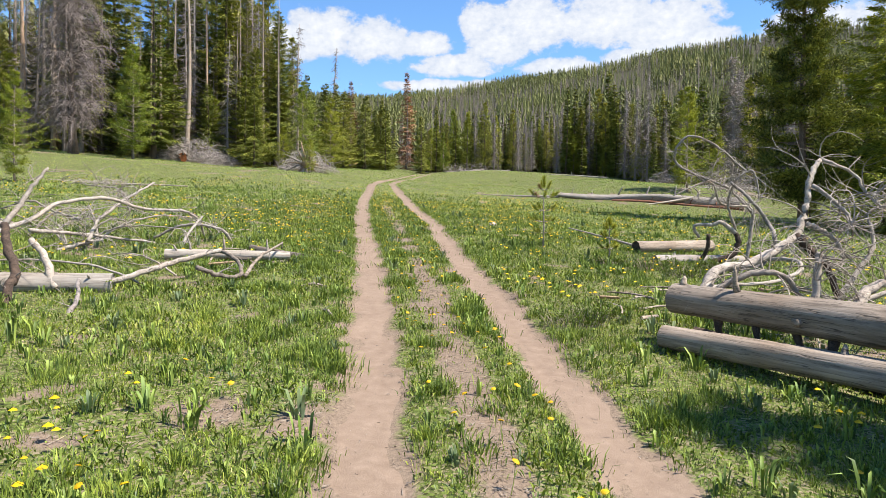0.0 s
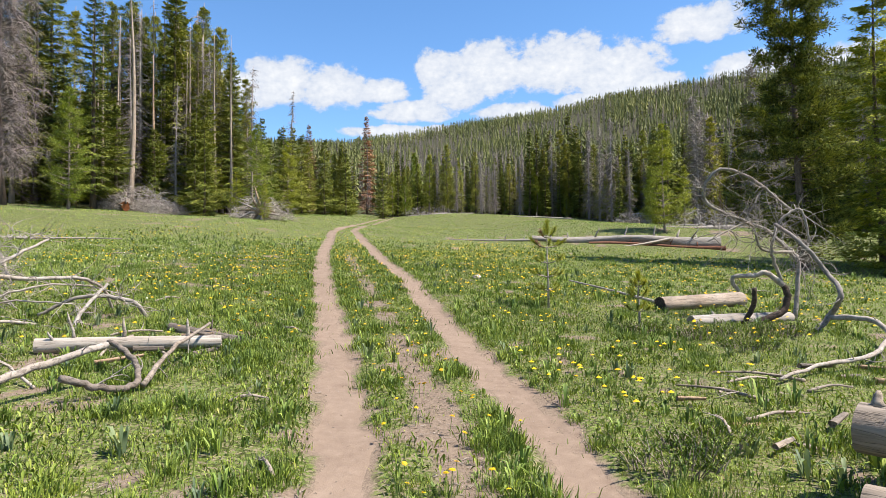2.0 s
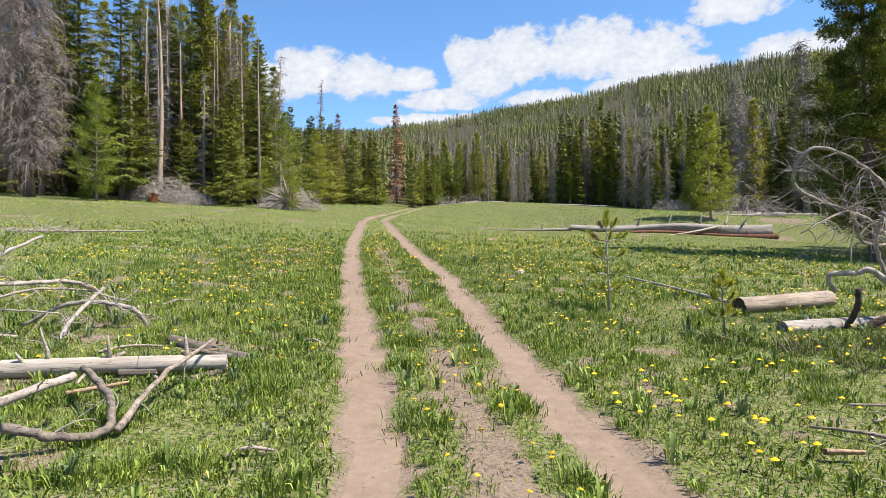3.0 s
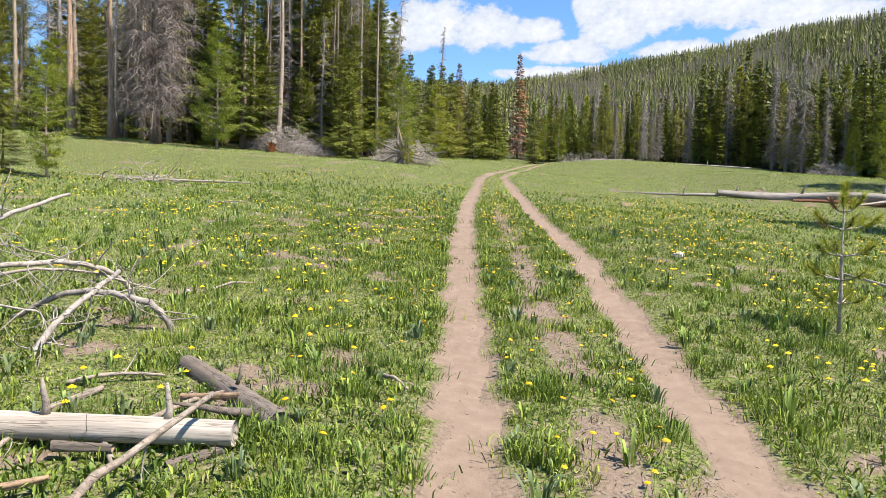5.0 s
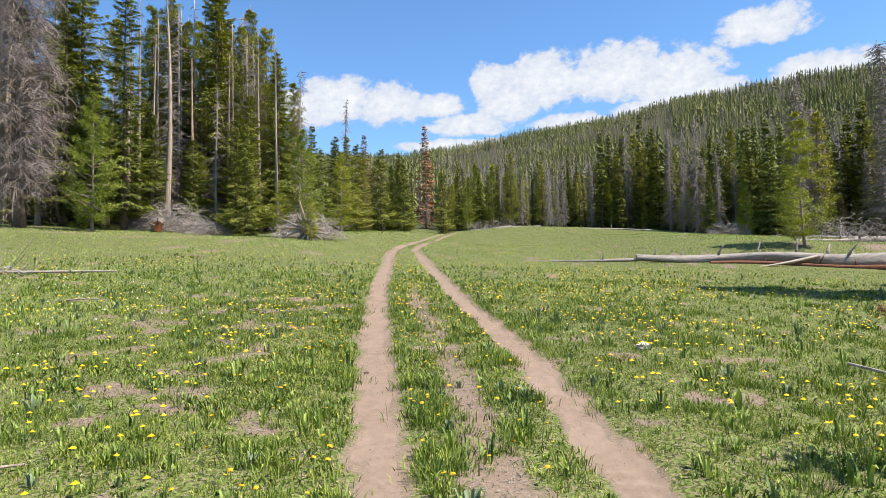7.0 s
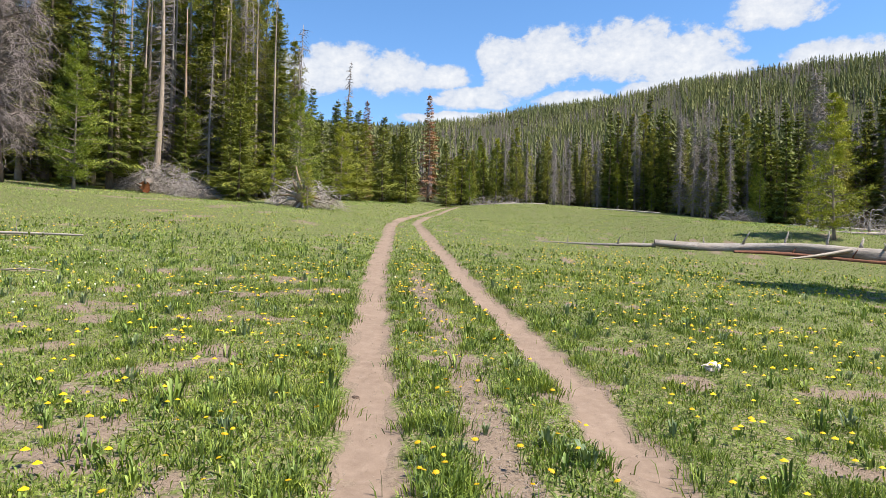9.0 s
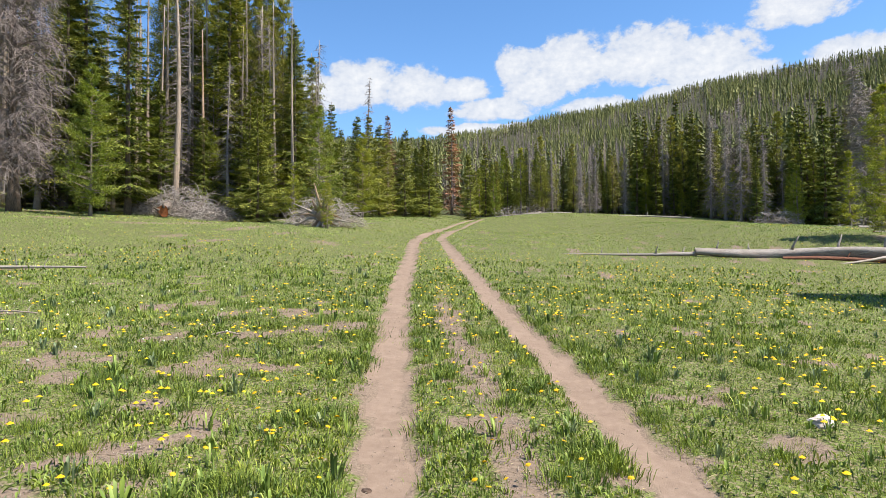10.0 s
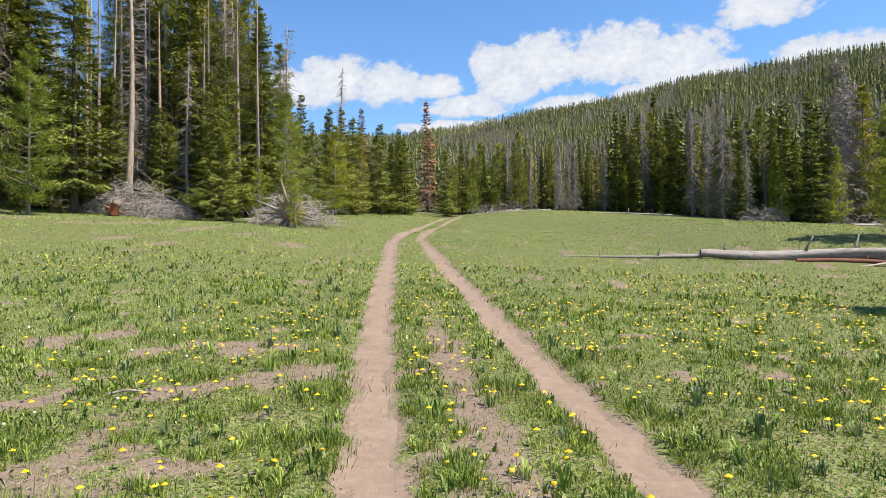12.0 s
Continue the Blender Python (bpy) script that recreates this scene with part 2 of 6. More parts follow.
LOG = wood("weathered_grey_log", (0.36, 0.3, 0.245), (0.135, 0.108, 0.086), (0.04, 0.032, 0.026), (0.8, 11, 11), 2.6)
DARK_LOG = wood("dark_weathered_log", (0.2, 0.168, 0.142), (0.095, 0.078, 0.065), (0.03, 0.024, 0.02), (1.6, 9, 9), 3.0)
GREY_LOG = wood("pale_grey_fallen_trunk", (0.38, 0.345, 0.312), (0.19, 0.168, 0.15), (0.09, 0.075, 0.062), (0.8, 9, 9), 2.2)
WHITE_LOG = wood("bleached_white_log", (0.38, 0.343, 0.3), (0.2, 0.173, 0.148), (0.12, 0.095, 0.075), (0.8, 12, 12), 2.4)
BRANCH = wood("bleached_branch", (0.38, 0.338, 0.298), (0.21, 0.18, 0.154), (0.12, 0.098, 0.08), (5, 5, 5), 2.5)
RED_ROT = wood("red_brown_rotten_wood", (0.2, 0.09, 0.055), (0.075, 0.034, 0.022), (0.03, 0.018, 0.014), (1.5, 7, 7), 3.0)
DARK_WOOD = wood("dark_rotting_wood", (0.1, 0.07, 0.052), (0.04, 0.028, 0.022), (0.018, 0.014, 0.011), (4, 6, 6), 3.0)
CUT_END = wood("sawn_end_grain", (0.36, 0.25, 0.16), (0.2, 0.135, 0.09), (0.07, 0.05, 0.04), (6, 6, 6), 4.0)
ORANGE_ROT = wood("orange_rotten_core", (0.34, 0.115, 0.04), (0.1, 0.036, 0.016), (0.06, 0.025, 0.015), (7, 7, 7), 3.0)


def grass_material(name, stops, through=0.42):
    m = Mat(name)
    c = m.ramp(m.island(), stops)
    v = m.ramp(m.noise(0.5, 4, 0.6), [(0.3, (0.72, 0.8, 0.7)), (0.7, (1.2, 1.14, 1.05))])
    w = m.ramp(m.noise(6.0, 2, 0.5), [(0.33, (0.66, 0.75, 0.85)), (0.67, (1.2, 1.16, 1.0))])
    return m.leaf(m.mix(1.0, m.mix(1.0, c, v, "MULTIPLY"), w, "MULTIPLY"), through, 0.06)


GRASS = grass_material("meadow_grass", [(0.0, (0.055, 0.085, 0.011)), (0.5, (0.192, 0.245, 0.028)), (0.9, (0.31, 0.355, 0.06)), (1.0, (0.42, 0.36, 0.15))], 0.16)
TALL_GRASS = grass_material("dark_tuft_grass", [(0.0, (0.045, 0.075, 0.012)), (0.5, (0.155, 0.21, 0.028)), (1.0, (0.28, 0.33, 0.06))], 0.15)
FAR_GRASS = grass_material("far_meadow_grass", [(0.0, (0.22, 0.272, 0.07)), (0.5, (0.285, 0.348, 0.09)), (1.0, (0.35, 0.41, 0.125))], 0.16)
FORB = grass_material("broad_green_leaves", [(0.0, (0.05, 0.08, 0.016)), (0.5, (0.165, 0.23, 0.036)), (1.0, (0.27, 0.33, 0.085))], 0.13)
SWARD = grass_material("low_meadow_leaves", [(0.0, (0.06, 0.092, 0.012)), (0.55, (0.18, 0.236, 0.026)), (0.95, (0.29, 0.338, 0.055)), (1.0, (0.36, 0.31, 0.14))], 0.2)
SILVER = grass_material("silvery_sage_leaves", [(0.0, (0.09, 0.13, 0.06)), (1.0, (0.2, 0.24, 0.13))], 0.2)
STRAW = grass_material("dead_straw", [(0.0, (0.12, 0.085, 0.05)), (0.5, (0.24, 0.185, 0.11)), (1.0, (0.4, 0.33, 0.21))], 0.2)
PETAL = grass_material("yellow_petals", [(0.0, (0.6, 0.34, 0.004)), (1.0, (0.72, 0.46, 0.006))], 0.12)
PUFF = grass_material("white_seed_heads", [(0.0, (0.6, 0.6, 0.5)), (1.0, (0.78, 0.78, 0.7))], 0.3)


def rock_material():
    m = Mat("pale_pink_rock")
    n = m.noise(9, 6, 0.6)
    return m.surface(m.ramp(n, [(0.3, (0.36, 0.29, 0.25)), (0.6, (0.54, 0.46, 0.41)), (0.8, (0.62, 0.55, 0.5))]), 0.85, m.bump(n, 0.6, 0.02))


ROCK = rock_material()

# ---------------------------------------------------------------- shape of the land


def ss(a, b, v):
    t = np.clip((np.asarray(v, float) - a) / (b - a), 0, 1)
    return t * t * (3 - 2 * t)


def lattice(ix, iy, seed):
    n = (ix * 374761393 + iy * 668265263 + seed * 974711) & 0xFFFFFFFF
    n = ((n ^ (n >> 13)) * 1274126177) & 0xFFFFFFFF
    return ((n ^ (n >> 16)) & 0xFFFF) / 65535.0


def vnoise(x, y, scale, seed=0, octaves=3):
    """Smooth value noise, 0 to 1; scale: metres a cell."""
    x, y = np.asarray(x, float) / scale, np.asarray(y, float) / scale
    total, amp, norm = 0.0, 1.0, 0.0
    for o in range(octaves):
        ix, iy = np.floor(x).astype(np.int64), np.floor(y).astype(np.int64)
        fx, fy = x - ix, y - iy
        fx, fy = fx * fx * (3 - 2 * fx), fy * fy * (3 - 2 * fy)
        a, b = lattice(ix, iy, seed + o), lattice(ix + 1, iy, seed + o)
        c, d = lattice(ix, iy + 1, seed + o), lattice(ix + 1, iy + 1, seed + o)
        total = total + amp * ((a * (1 - fx) + b * fx) * (1 - fy) + (c * (1 - fx) + d * fx) * fy)
        norm += amp
        amp, x, y = amp * 0.5, x * 2.03 + 17.1, y * 2.03 + 5.7
    return total / norm


# middle lines of the two wheel tracks, y then x
LEFT_Y, LEFT_X = [-40, 0, 4.3, 7, 9.8, 12.4, 15.2, 18.5, 22, 26, 29.5, 37, 41.7, 44, 46, 50, 58, 70, 82, 95], [4.6, 0.64, 0.11, -0.3, -0.74, -1.22, -1.73, -2.31, -2.9, -3.49, -3.92, -4.9, -5.58, -5.78, -5.95, -6.07, -6.05, -6.16, -5.9, -5.2]
RIGHT_Y, RIGHT_X = [-40, 0, 4.4, 5.7, 7.2, 10.2, 11.5, 12.7, 14.9, 17.4, 18.7, 20.1, 22.4, 24, 27, 30, 37.6, 43, 46, 48.8, 55, 66, 76, 95], [5.4, 2.26, 1.62, 1.45, 1.23, 0.78, 0.58, 0.43, 0.14, -0.16, -0.39, -0.65, -1.07, -1.37, -1.78, -2.27, -3.43, -4.22, -4.7, -4.98, -5.05, -4.95, -4.9, -4.2]


def left_track(y):
    return np.interp(y, LEFT_Y, LEFT_X)


def right_track(y):
    return np.interp(y, RIGHT_Y, RIGHT_X)


def height(x, y):
    x, y = np.asarray(x, float), np.asarray(y, float)
    up = np.where(y < 330, np.maximum(y, -80), 330 - 0.35 * (np.minimum(y, 1200) - 330))
    z = 0.1105 * up - 0.0524 * np.clip(x, -90, 250)
    z = z + 0.03 * np.clip(-x - 16, 0, 60) * ss(14, 40, y) + 0.62 * ss(5.5, 10, -x) * ss(26, 41, y) * (1 - 0.3 * ss(60, 90, y))
    z = z + 1.25 * ss(60, 100, y) * ss(-9, 6, x) * (1 - 0.5 * ss(24, 36, x))
    z = z + 1.1 * ss(5, 14, x) * ss(36.5, 42, y) * (1 - ss(60, 84, y))
    hill = np.maximum(29, 38.7 + 0.185 * np.clip(x, -200, 420))
    z = z + hill * ss(108, 345, y + 0.3 * np.clip(x - 25, 0, 300)) * (1 - 0.5 * ss(360, 700, y))
    z = z + (vnoise(x, y, 60, 5) - 0.5) * 9 * ss(130, 220, y)
    z = z + (vnoise(x, y, 3.0, 3) - 0.5) * 0.09 * (1 - ss(60, 90, np.abs(y)))
    # the wheel tracks are worn in a little
    d = np.minimum(np.abs(x - left_track(y)), np.abs(x - right_track(y)))
    z = z - 0.06 * (1 - ss(0.14, 0.34, d)) * (1 - ss(70, 90, y))
    return z


def H(x, y):
    return float(height(x, y))


def bare(x, y):
    """How bare the soil is: 1 on bare patches, 0 in full meadow."""
    x, y = np.asarray(x, float), np.asarray(y, float)
    l, r = left_track(y), right_track(y)
    mid = l + (0.49 + 0.1 * (vnoise(y * 0 + 3.1, y, 2.2, 12, 2) - 0.5)) * (r - l)
    b = np.exp(-(np.abs(x - mid) / 0.19) ** 3) * ss(0.22, 0.46, vnoise(x * 0.6, y, 1.1, 11)) * (1 - ss(20, 32, y))
    worn = np.exp(-(((x + 4.8) / 2.0) ** 2 + ((y - 19.3) / 3.0) ** 2))
    b = np.maximum(b, 0.95 * ss(0.655, 0.73, vnoise(x, y, 0.5, 21, 4) + 0.2 * worn - 0.01))
    d = np.minimum(np.abs(x - l), np.abs(x - r))
    b = np.maximum(b, 1 - ss(0.2, 0.27, d))
    return b * (1 - ss(50, 70, y))


# ---------------------------------------------------------------- mesh helpers


def mesh_np(name, verts, tris, material, slots=None):
    """A triangle mesh from arrays. material: one, or a list with the slot of each face in slots."""
    me = bpy.data.meshes.new(name)
    verts, tris = np.asarray(verts, np.float32), np.asarray(tris, np.int32)
    me.vertices.add(len(verts))
    me.vertices.foreach_set("co", verts.ravel())
    me.loops.add(tris.size)
    me.loops.foreach_set("vertex_index", tris.ravel())
    me.polygons.add(len(tris))
    me.polygons.foreach_set("loop_start", np.arange(0, tris.size, 3, dtype=np.int32))
    for mt in material if isinstance(material, (list, tuple)) else [material]:
        me.materials.append(mt)
    if slots is not None:
        me.polygons.foreach_set("material_index", np.asarray(slots, np.int32))
    me.update(calc_edges=True)
    me.validate()
    return me


def smooth(me):
    me.polygons.foreach_set("use_smooth", np.ones(len(me.polygons), bool))
    return me


class Soup:
    """Gathers tubes, blades and lumps into one mesh."""

    def __init__(self):
        self.v, self.f = [], []

    def tube(self, pts, radii, sides=6, cap=True, rough=0.0, rng=None):
        pts = [Vector(p) for p in pts]
        n0, ring = len(self.v), []
        up = Vector((0.31, 0.17, 0.93))
        for i, p in enumerate(pts):
            d = (pts[min(i + 1, len(pts) - 1)] - pts[max(i - 1, 0)])
            d = d.normalized() if d.length > 1e-6 else Vector((0, 0, 1))
            a = d.cross(up)
            a = (a if a.length > 0.05 else d.cross(Vector((1, 0, 0)))).normalized()
            b = d.cross(a)
            for k in range(sides):
                t = 2 * math.pi * k / sides
                r = radii[i] * (1 + (rng.uniform(-rough, rough) if rng else 0))
                self.v.append(p + (a * math.cos(t) + b * math.sin(t)) * r)
        for i in range(len(pts) - 1):
            for k in range(sides):
                a0, a1 = n0 + i * sides + k, n0 + i * sides + (k + 1) % sides
                self.f += [(a0, a1, a1 + sides), (a0, a1 + sides, a0 + sides)]
        if cap:
            for base, flip in ((n0, True), (n0 + (len(pts) - 1) * sides, False)):
                for k in range(1, sides - 1):
                    self.f.append((base, base + k + 1, base + k) if flip else (base, base + k, base + k + 1))

    def blade(self, p, d, length, width, side):
        n = len(self.v)
        self.v += [p - side * width * 0.5, p + side * width * 0.5, p + d * length]
        self.f.append((n, n + 1, n + 2))

    def mesh(self, name, material, soft=False):
        me = mesh_np(name, [tuple(v) for v in self.v], self.f, material)
        return smooth(me) if soft else me


def spline(points, per=5):
    """A Catmull-Rom line through control points."""
    p = [Vector(q) for q in points]
    p = [p[0] * 2 - p[1]] + p + [p[-1] * 2 - p[-2]]
    out = []
    for i in range(1, len(p) - 2):
        a, b, c, d = p[i - 1:i + 3]
        for k in range(per):
            t = k / per
            out.append(0.5 * (2 * b + (c - a) * t + (2 * a - 5 * b + 4 * c - d) * t * t + (3 * b - a - 3 * c + d) * t ** 3))
    return out + [p[-2]]


def part(name, me, parent, label=""):
    """One mesh object under a thing or a part."""
    ob = new(name, me)
    ob.parent = parent
    return tagged(ob, label) if label else ob


def thing(name, label, category, m, group=""):
    ob = new(name)
    ob.matrix_basis = m
    return tagged(ob, label, category, group)


# ---------------------------------------------------------------- ground and tracks


def axis(fine_a, fine_b, step, reach_a, reach_b):
    mid = list(np.arange(fine_a, fine_b, step))
    lo, hi, s = [], [], step
    v = mid[0]
    while v > reach_a:
        s *= 1.13
        v -= s
        lo.append(v)
    v, s = mid[-1], step
    while v < reach_b:
        s *= 1.09
        v += s
        hi.append(v)
    return np.array(lo[::-1] + mid + hi)


def build_ground():
    xs, ys = axis(-6, 5, 0.19, -2600, 2600), axis(1, 26, 0.2, -2600, 3200)
    gx, gy = np.meshgrid(xs, ys)
    v = np.stack([gx, gy, height(gx, gy)], -1).reshape(-1, 3)
    nx, ny = len(xs), len(ys)
    i = (np.arange(ny - 1)[:, None] * nx + np.arange(nx - 1)[None]).ravel()
    tris = np.concatenate([np.stack([i, i + 1, i + nx + 1], 1), np.stack([i, i + nx + 1, i + nx], 1)])
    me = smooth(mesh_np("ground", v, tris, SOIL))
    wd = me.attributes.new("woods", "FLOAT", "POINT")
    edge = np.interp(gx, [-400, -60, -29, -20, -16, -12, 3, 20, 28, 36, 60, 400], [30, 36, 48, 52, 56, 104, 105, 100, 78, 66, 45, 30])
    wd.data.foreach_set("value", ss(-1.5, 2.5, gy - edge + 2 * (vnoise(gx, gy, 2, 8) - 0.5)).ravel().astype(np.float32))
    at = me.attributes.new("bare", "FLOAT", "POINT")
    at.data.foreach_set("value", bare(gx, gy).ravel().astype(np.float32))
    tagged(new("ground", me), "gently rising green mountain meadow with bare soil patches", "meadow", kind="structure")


build_ground()


def build_track(line, seed, name):
    ys = np.concatenate([np.arange(-12, 34, 0.05), np.arange(34, 92, 0.4)])
    mid = line(ys)
    wob = (vnoise(ys, ys * 0 + seed, 0.32, seed, 3) - 0.5) * 0.1 + (vnoise(ys, ys * 0, 2.5, seed + 1, 2) - 0.5) * 0.1
    wob2 = (vnoise(ys, ys * 0 - seed, 0.32, seed + 9, 3) - 0.5) * 0.1 + (vnoise(ys, ys * 0, 2.5, seed + 2, 2) - 0.5) * 0.1
    half = 0.27 + 0.05 * (vnoise(ys, ys * 0, 4, seed + 3) - 0.5)
    cols = []
    for k in np.linspace(-1, 1, 9):
        x = mid + k * half + (wob if k < 0 else wob2) * abs(k) ** 2
        lift = 0.012 - 0.03 * abs(k) ** 6
        cols.append(np.stack([x, ys, height(x, ys) + lift + (vnoise(x, ys, 0.22, seed + 5, 2) - 0.5) * 0.018], -1))
    v = np.stack(cols, 1).reshape(-1, 3)
    n = 9
    i = (np.arange(len(ys) - 1)[:, None] * n + np.arange(n - 1)[None]).ravel()
    tris = np.concatenate([np.stack([i, i + 1, i + n + 1], 1), np.stack([i, i + n + 1, i + n], 1)])
    tagged(new(name, smooth(mesh_np(name, v, tris, DIRT))), "dusty brown packed-dirt wheel track through the grass", "dirt track", "wheel tracks", "structure")


build_track(left_track, 31, "road_1")
build_track(right_track, 47, "road_2")

# ---------------------------------------------------------------- trees
UPZ = Vector((0, 0, 1))


def out_dir(a):
    return Vector((math.cos(a), math.sin(a), 0))


def trunk_tube(soup, rng, h, r, bend=0.02, sides=7, steps=9, top=0.12):
    ax, ay = rng.uniform(0, 6.28), rng.uniform(0.5, 1.5)
    pts, rad = [], []
    for i in range(steps + 1):
        f = i / steps
        w = bend * h * math.sin(f * 3.0 * ay) * 0.5
        pts.append(Vector((math.cos(ax) * w, math.sin(ax) * w, f * h - 0.25 * (i == 0))))
        flare = 1 + 0.55 * max(0, 1 - f * 14)
        rad.append(r * flare * (1 - f * (1 - top)))
    soup.tube(pts, rad, sides, True, 0.06, rng)
    return lambda z: Vector((math.cos(ax), math.sin(ax), 0)) * (bend * h * math.sin(min(1, z / h) * 3.0 * ay) * 0.5) + UPZ * z


def conifer(seed, h=10, radius=1.9, z0=0.04, whorls=30, per=6, needles=60, blen=0.3, bw=0.07, droop=-0.25, curl=0.22, r=0.12,
            power=0.85, dead=0, wood_sides=0, gap=0.12, tufts=0, ball=0.3):
    """The trunk and the crown of a conifer h metres high. Without tufts each bough is a flat drooping spray, as on a spruce;
    with tufts it carries so many round brushes of needles, as on a pine."""
    rng = random.Random(seed)
    wood_s, leaf_s = Soup(), Soup()
    at = trunk_tube(wood_s, rng, h, r)
    ragged = [rng.uniform(0.7, 1.25) for _ in range(12)]
    for w in range(whorls):
        base_a = rng.uniform(0, 6.28)
        for b in range(per):
            if rng.random() < gap:
                continue
            f = min(0.985, max(0, (w + rng.uniform(-0.4, 0.4)) / whorls))
            z = h * (z0 + (1 - z0) * f)
            reach = radius * ((1 - f) ** power + 0.05) * (1 if f > 0.1 else 0.75 + 2.5 * f) * (ragged[int(f * 10)] * (1 - f * 10 % 1) + ragged[int(f * 10) + 1] * (f * 10 % 1))
            a = base_a + 6.2832 * b / per + rng.uniform(-0.45, 0.45)
            d, L = out_dir(a), reach * rng.uniform(0.55, 1.25)
            side = UPZ.cross(d)
            e1 = droop * (1 - 1.4 * f) + rng.uniform(-0.14, 0.14)
            base = at(z)

            def bough(s, base=base, d=d, L=L, e1=e1):
                return base + d * (L * s) + UPZ * (L * (e1 * s + curl * s * s))
            if wood_sides > 3:
                wood_s.tube([bough(0), bough(0.5), bough(0.95)], [0.03 * r / 0.12 * (1 - f) + 0.012, 0.014, 0.005], 3, False)
            elif wood_sides:
                wood_s.blade(base, (bough(0.95) - base).normalized(), L * 0.95, 0.06 * (1 - f) + 0.02, UPZ)
            small = 0.6 + 0.5 * (1 - f)
            if tufts:
                # brushes at the end of the bough and on its side twigs
                for k in range(tufts):
                    s = 1.0 - 0.72 * (k / tufts) ** 0.8
                    c = bough(s) + side * (L * 0.34 * (1.15 - s) * rng.uniform(-1, 1)) + UPZ * rng.uniform(0.0, 0.16) * L * 0.5
                    R = ball * small * rng.uniform(0.7, 1.25)
                    for i in range(needles // tufts):
                        v = Vector((rng.gauss(0, 1), rng.gauss(0, 1), rng.gauss(0.25, 0.75))).normalized()
                        p = c + v * (R * rng.uniform(0.15, 0.75))
                        q = (v + d * 0.45 + UPZ * 0.2 + Vector((rng.uniform(-0.5, 0.5), rng.uniform(-0.5, 0.5), rng.uniform(-0.3, 0.5)))).normalized()
                        n = q.cross(v + UPZ * 0.8 + d * rng.uniform(-0.3, 0.5))
                        if n.length > 0.01:
                            leaf_s.blade(p, q, blen * small * rng.uniform(0.6, 1.2), bw * rng.uniform(0.7, 1.3), n.normalized())
                continue
            count = int(needles * (0.45 + 0.75 * (L / radius)))
            for i in range(count):
                s = 0.12 + 0.88 * rng.random() ** 0.8
                u = rng.uniform(-1, 1)
                wide = L * 0.36 * (1.05 - s) ** 0.6 + 0.06
                p = bough(s) + side * (u * wide) - UPZ * (abs(u) * wide * 0.35 + rng.uniform(0, 0.1))
                q = (d * rng.uniform(0.45, 1.0) + side * (u * 0.9 + rng.uniform(-0.35, 0.35)) + UPZ * rng.uniform(-0.55, 0.16)).normalized()
                n = q.cross(UPZ + d * rng.uniform(0.2, 0.9) + side * rng.uniform(-0.45, 0.45))
                if n.length > 0.01:
                    leaf_s.blade(p, q, blen * small * (1.15 - 0.4 * s) * rng.uniform(0.6, 1.25), bw * rng.uniform(0.7, 1.3), n.normalized())
    tip = at(h * 0.985)
    for k in range(10):
        leaf_s.blade(tip - UPZ * (0.05 * k), (UPZ + out_dir(k * 2.4) * 0.35).normalized(), blen * 0.8, bw * 0.7, out_dir(k * 2.4 + 1.57))
    dead_twigs(wood_s, rng, at, h, 0.04, max(z0, 0.05) + 0.1, dead, radius * 0.45, 0.012)
    return wood_s, leaf_s


def dead_twigs(soup, rng, at, h, lo, hi, count, reach, r, droop=-0.5, forks=1):
    for i in range(count):
        z = h * rng.uniform(lo, hi)
        a = rng.uniform(0, 6.28)
        d, L = out_dir(a), reach * rng.uniform(0.35, 1.1)
        e = rng.uniform(droop * 1.5, 0.08)
        b = at(z)
        p1, p2 = b + d * L * 0.5 + UPZ * L * e * 0.3, b + d * L + UPZ * L * e
        if r > 0.02:
            soup.blade(b, (p2 - b).normalized(), (p2 - b).length, r * 2.2, UPZ)
        else:
            soup.tube([b, p1, p2], [r, r * 0.65, r * 0.25], 3, False)
        for k in range(forks):
            s = rng.uniform(0.35, 0.9)
            q = b.lerp(p2, s)
            d2 = out_dir(a + rng.uniform(-1.3, 1.3))
            soup.blade(q, (d2 + UPZ * rng.uniform(-1.0, 0.3)).normalized(), L * rng.uniform(0.25, 0.5), r * 1.1, UPZ.cross(d2) + UPZ * 0.4)


def snag(seed, h=12, r=0.12, twigs=150, reach=1.2, forks=2, lo=0.1, hi=0.98, droop=-0.55, bend=0.015, twig_r=0.013):
    """A dead tree: the bare trunk and its dry twigs."""
    rng = random.Random(seed)
    wood_s, twig_s = Soup(), Soup()
    at = trunk_tube(wood_s, rng, h, r, bend)
    for i in range(6):
        dead_twigs(twig_s, rng, at, h, lo + (hi - lo) * i / 6, lo + (hi - lo) * (i + 1) / 6, twigs // 6, reach * (1.15 - 0.14 * i), twig_r, droop, forks)
    return wood_s, twig_s


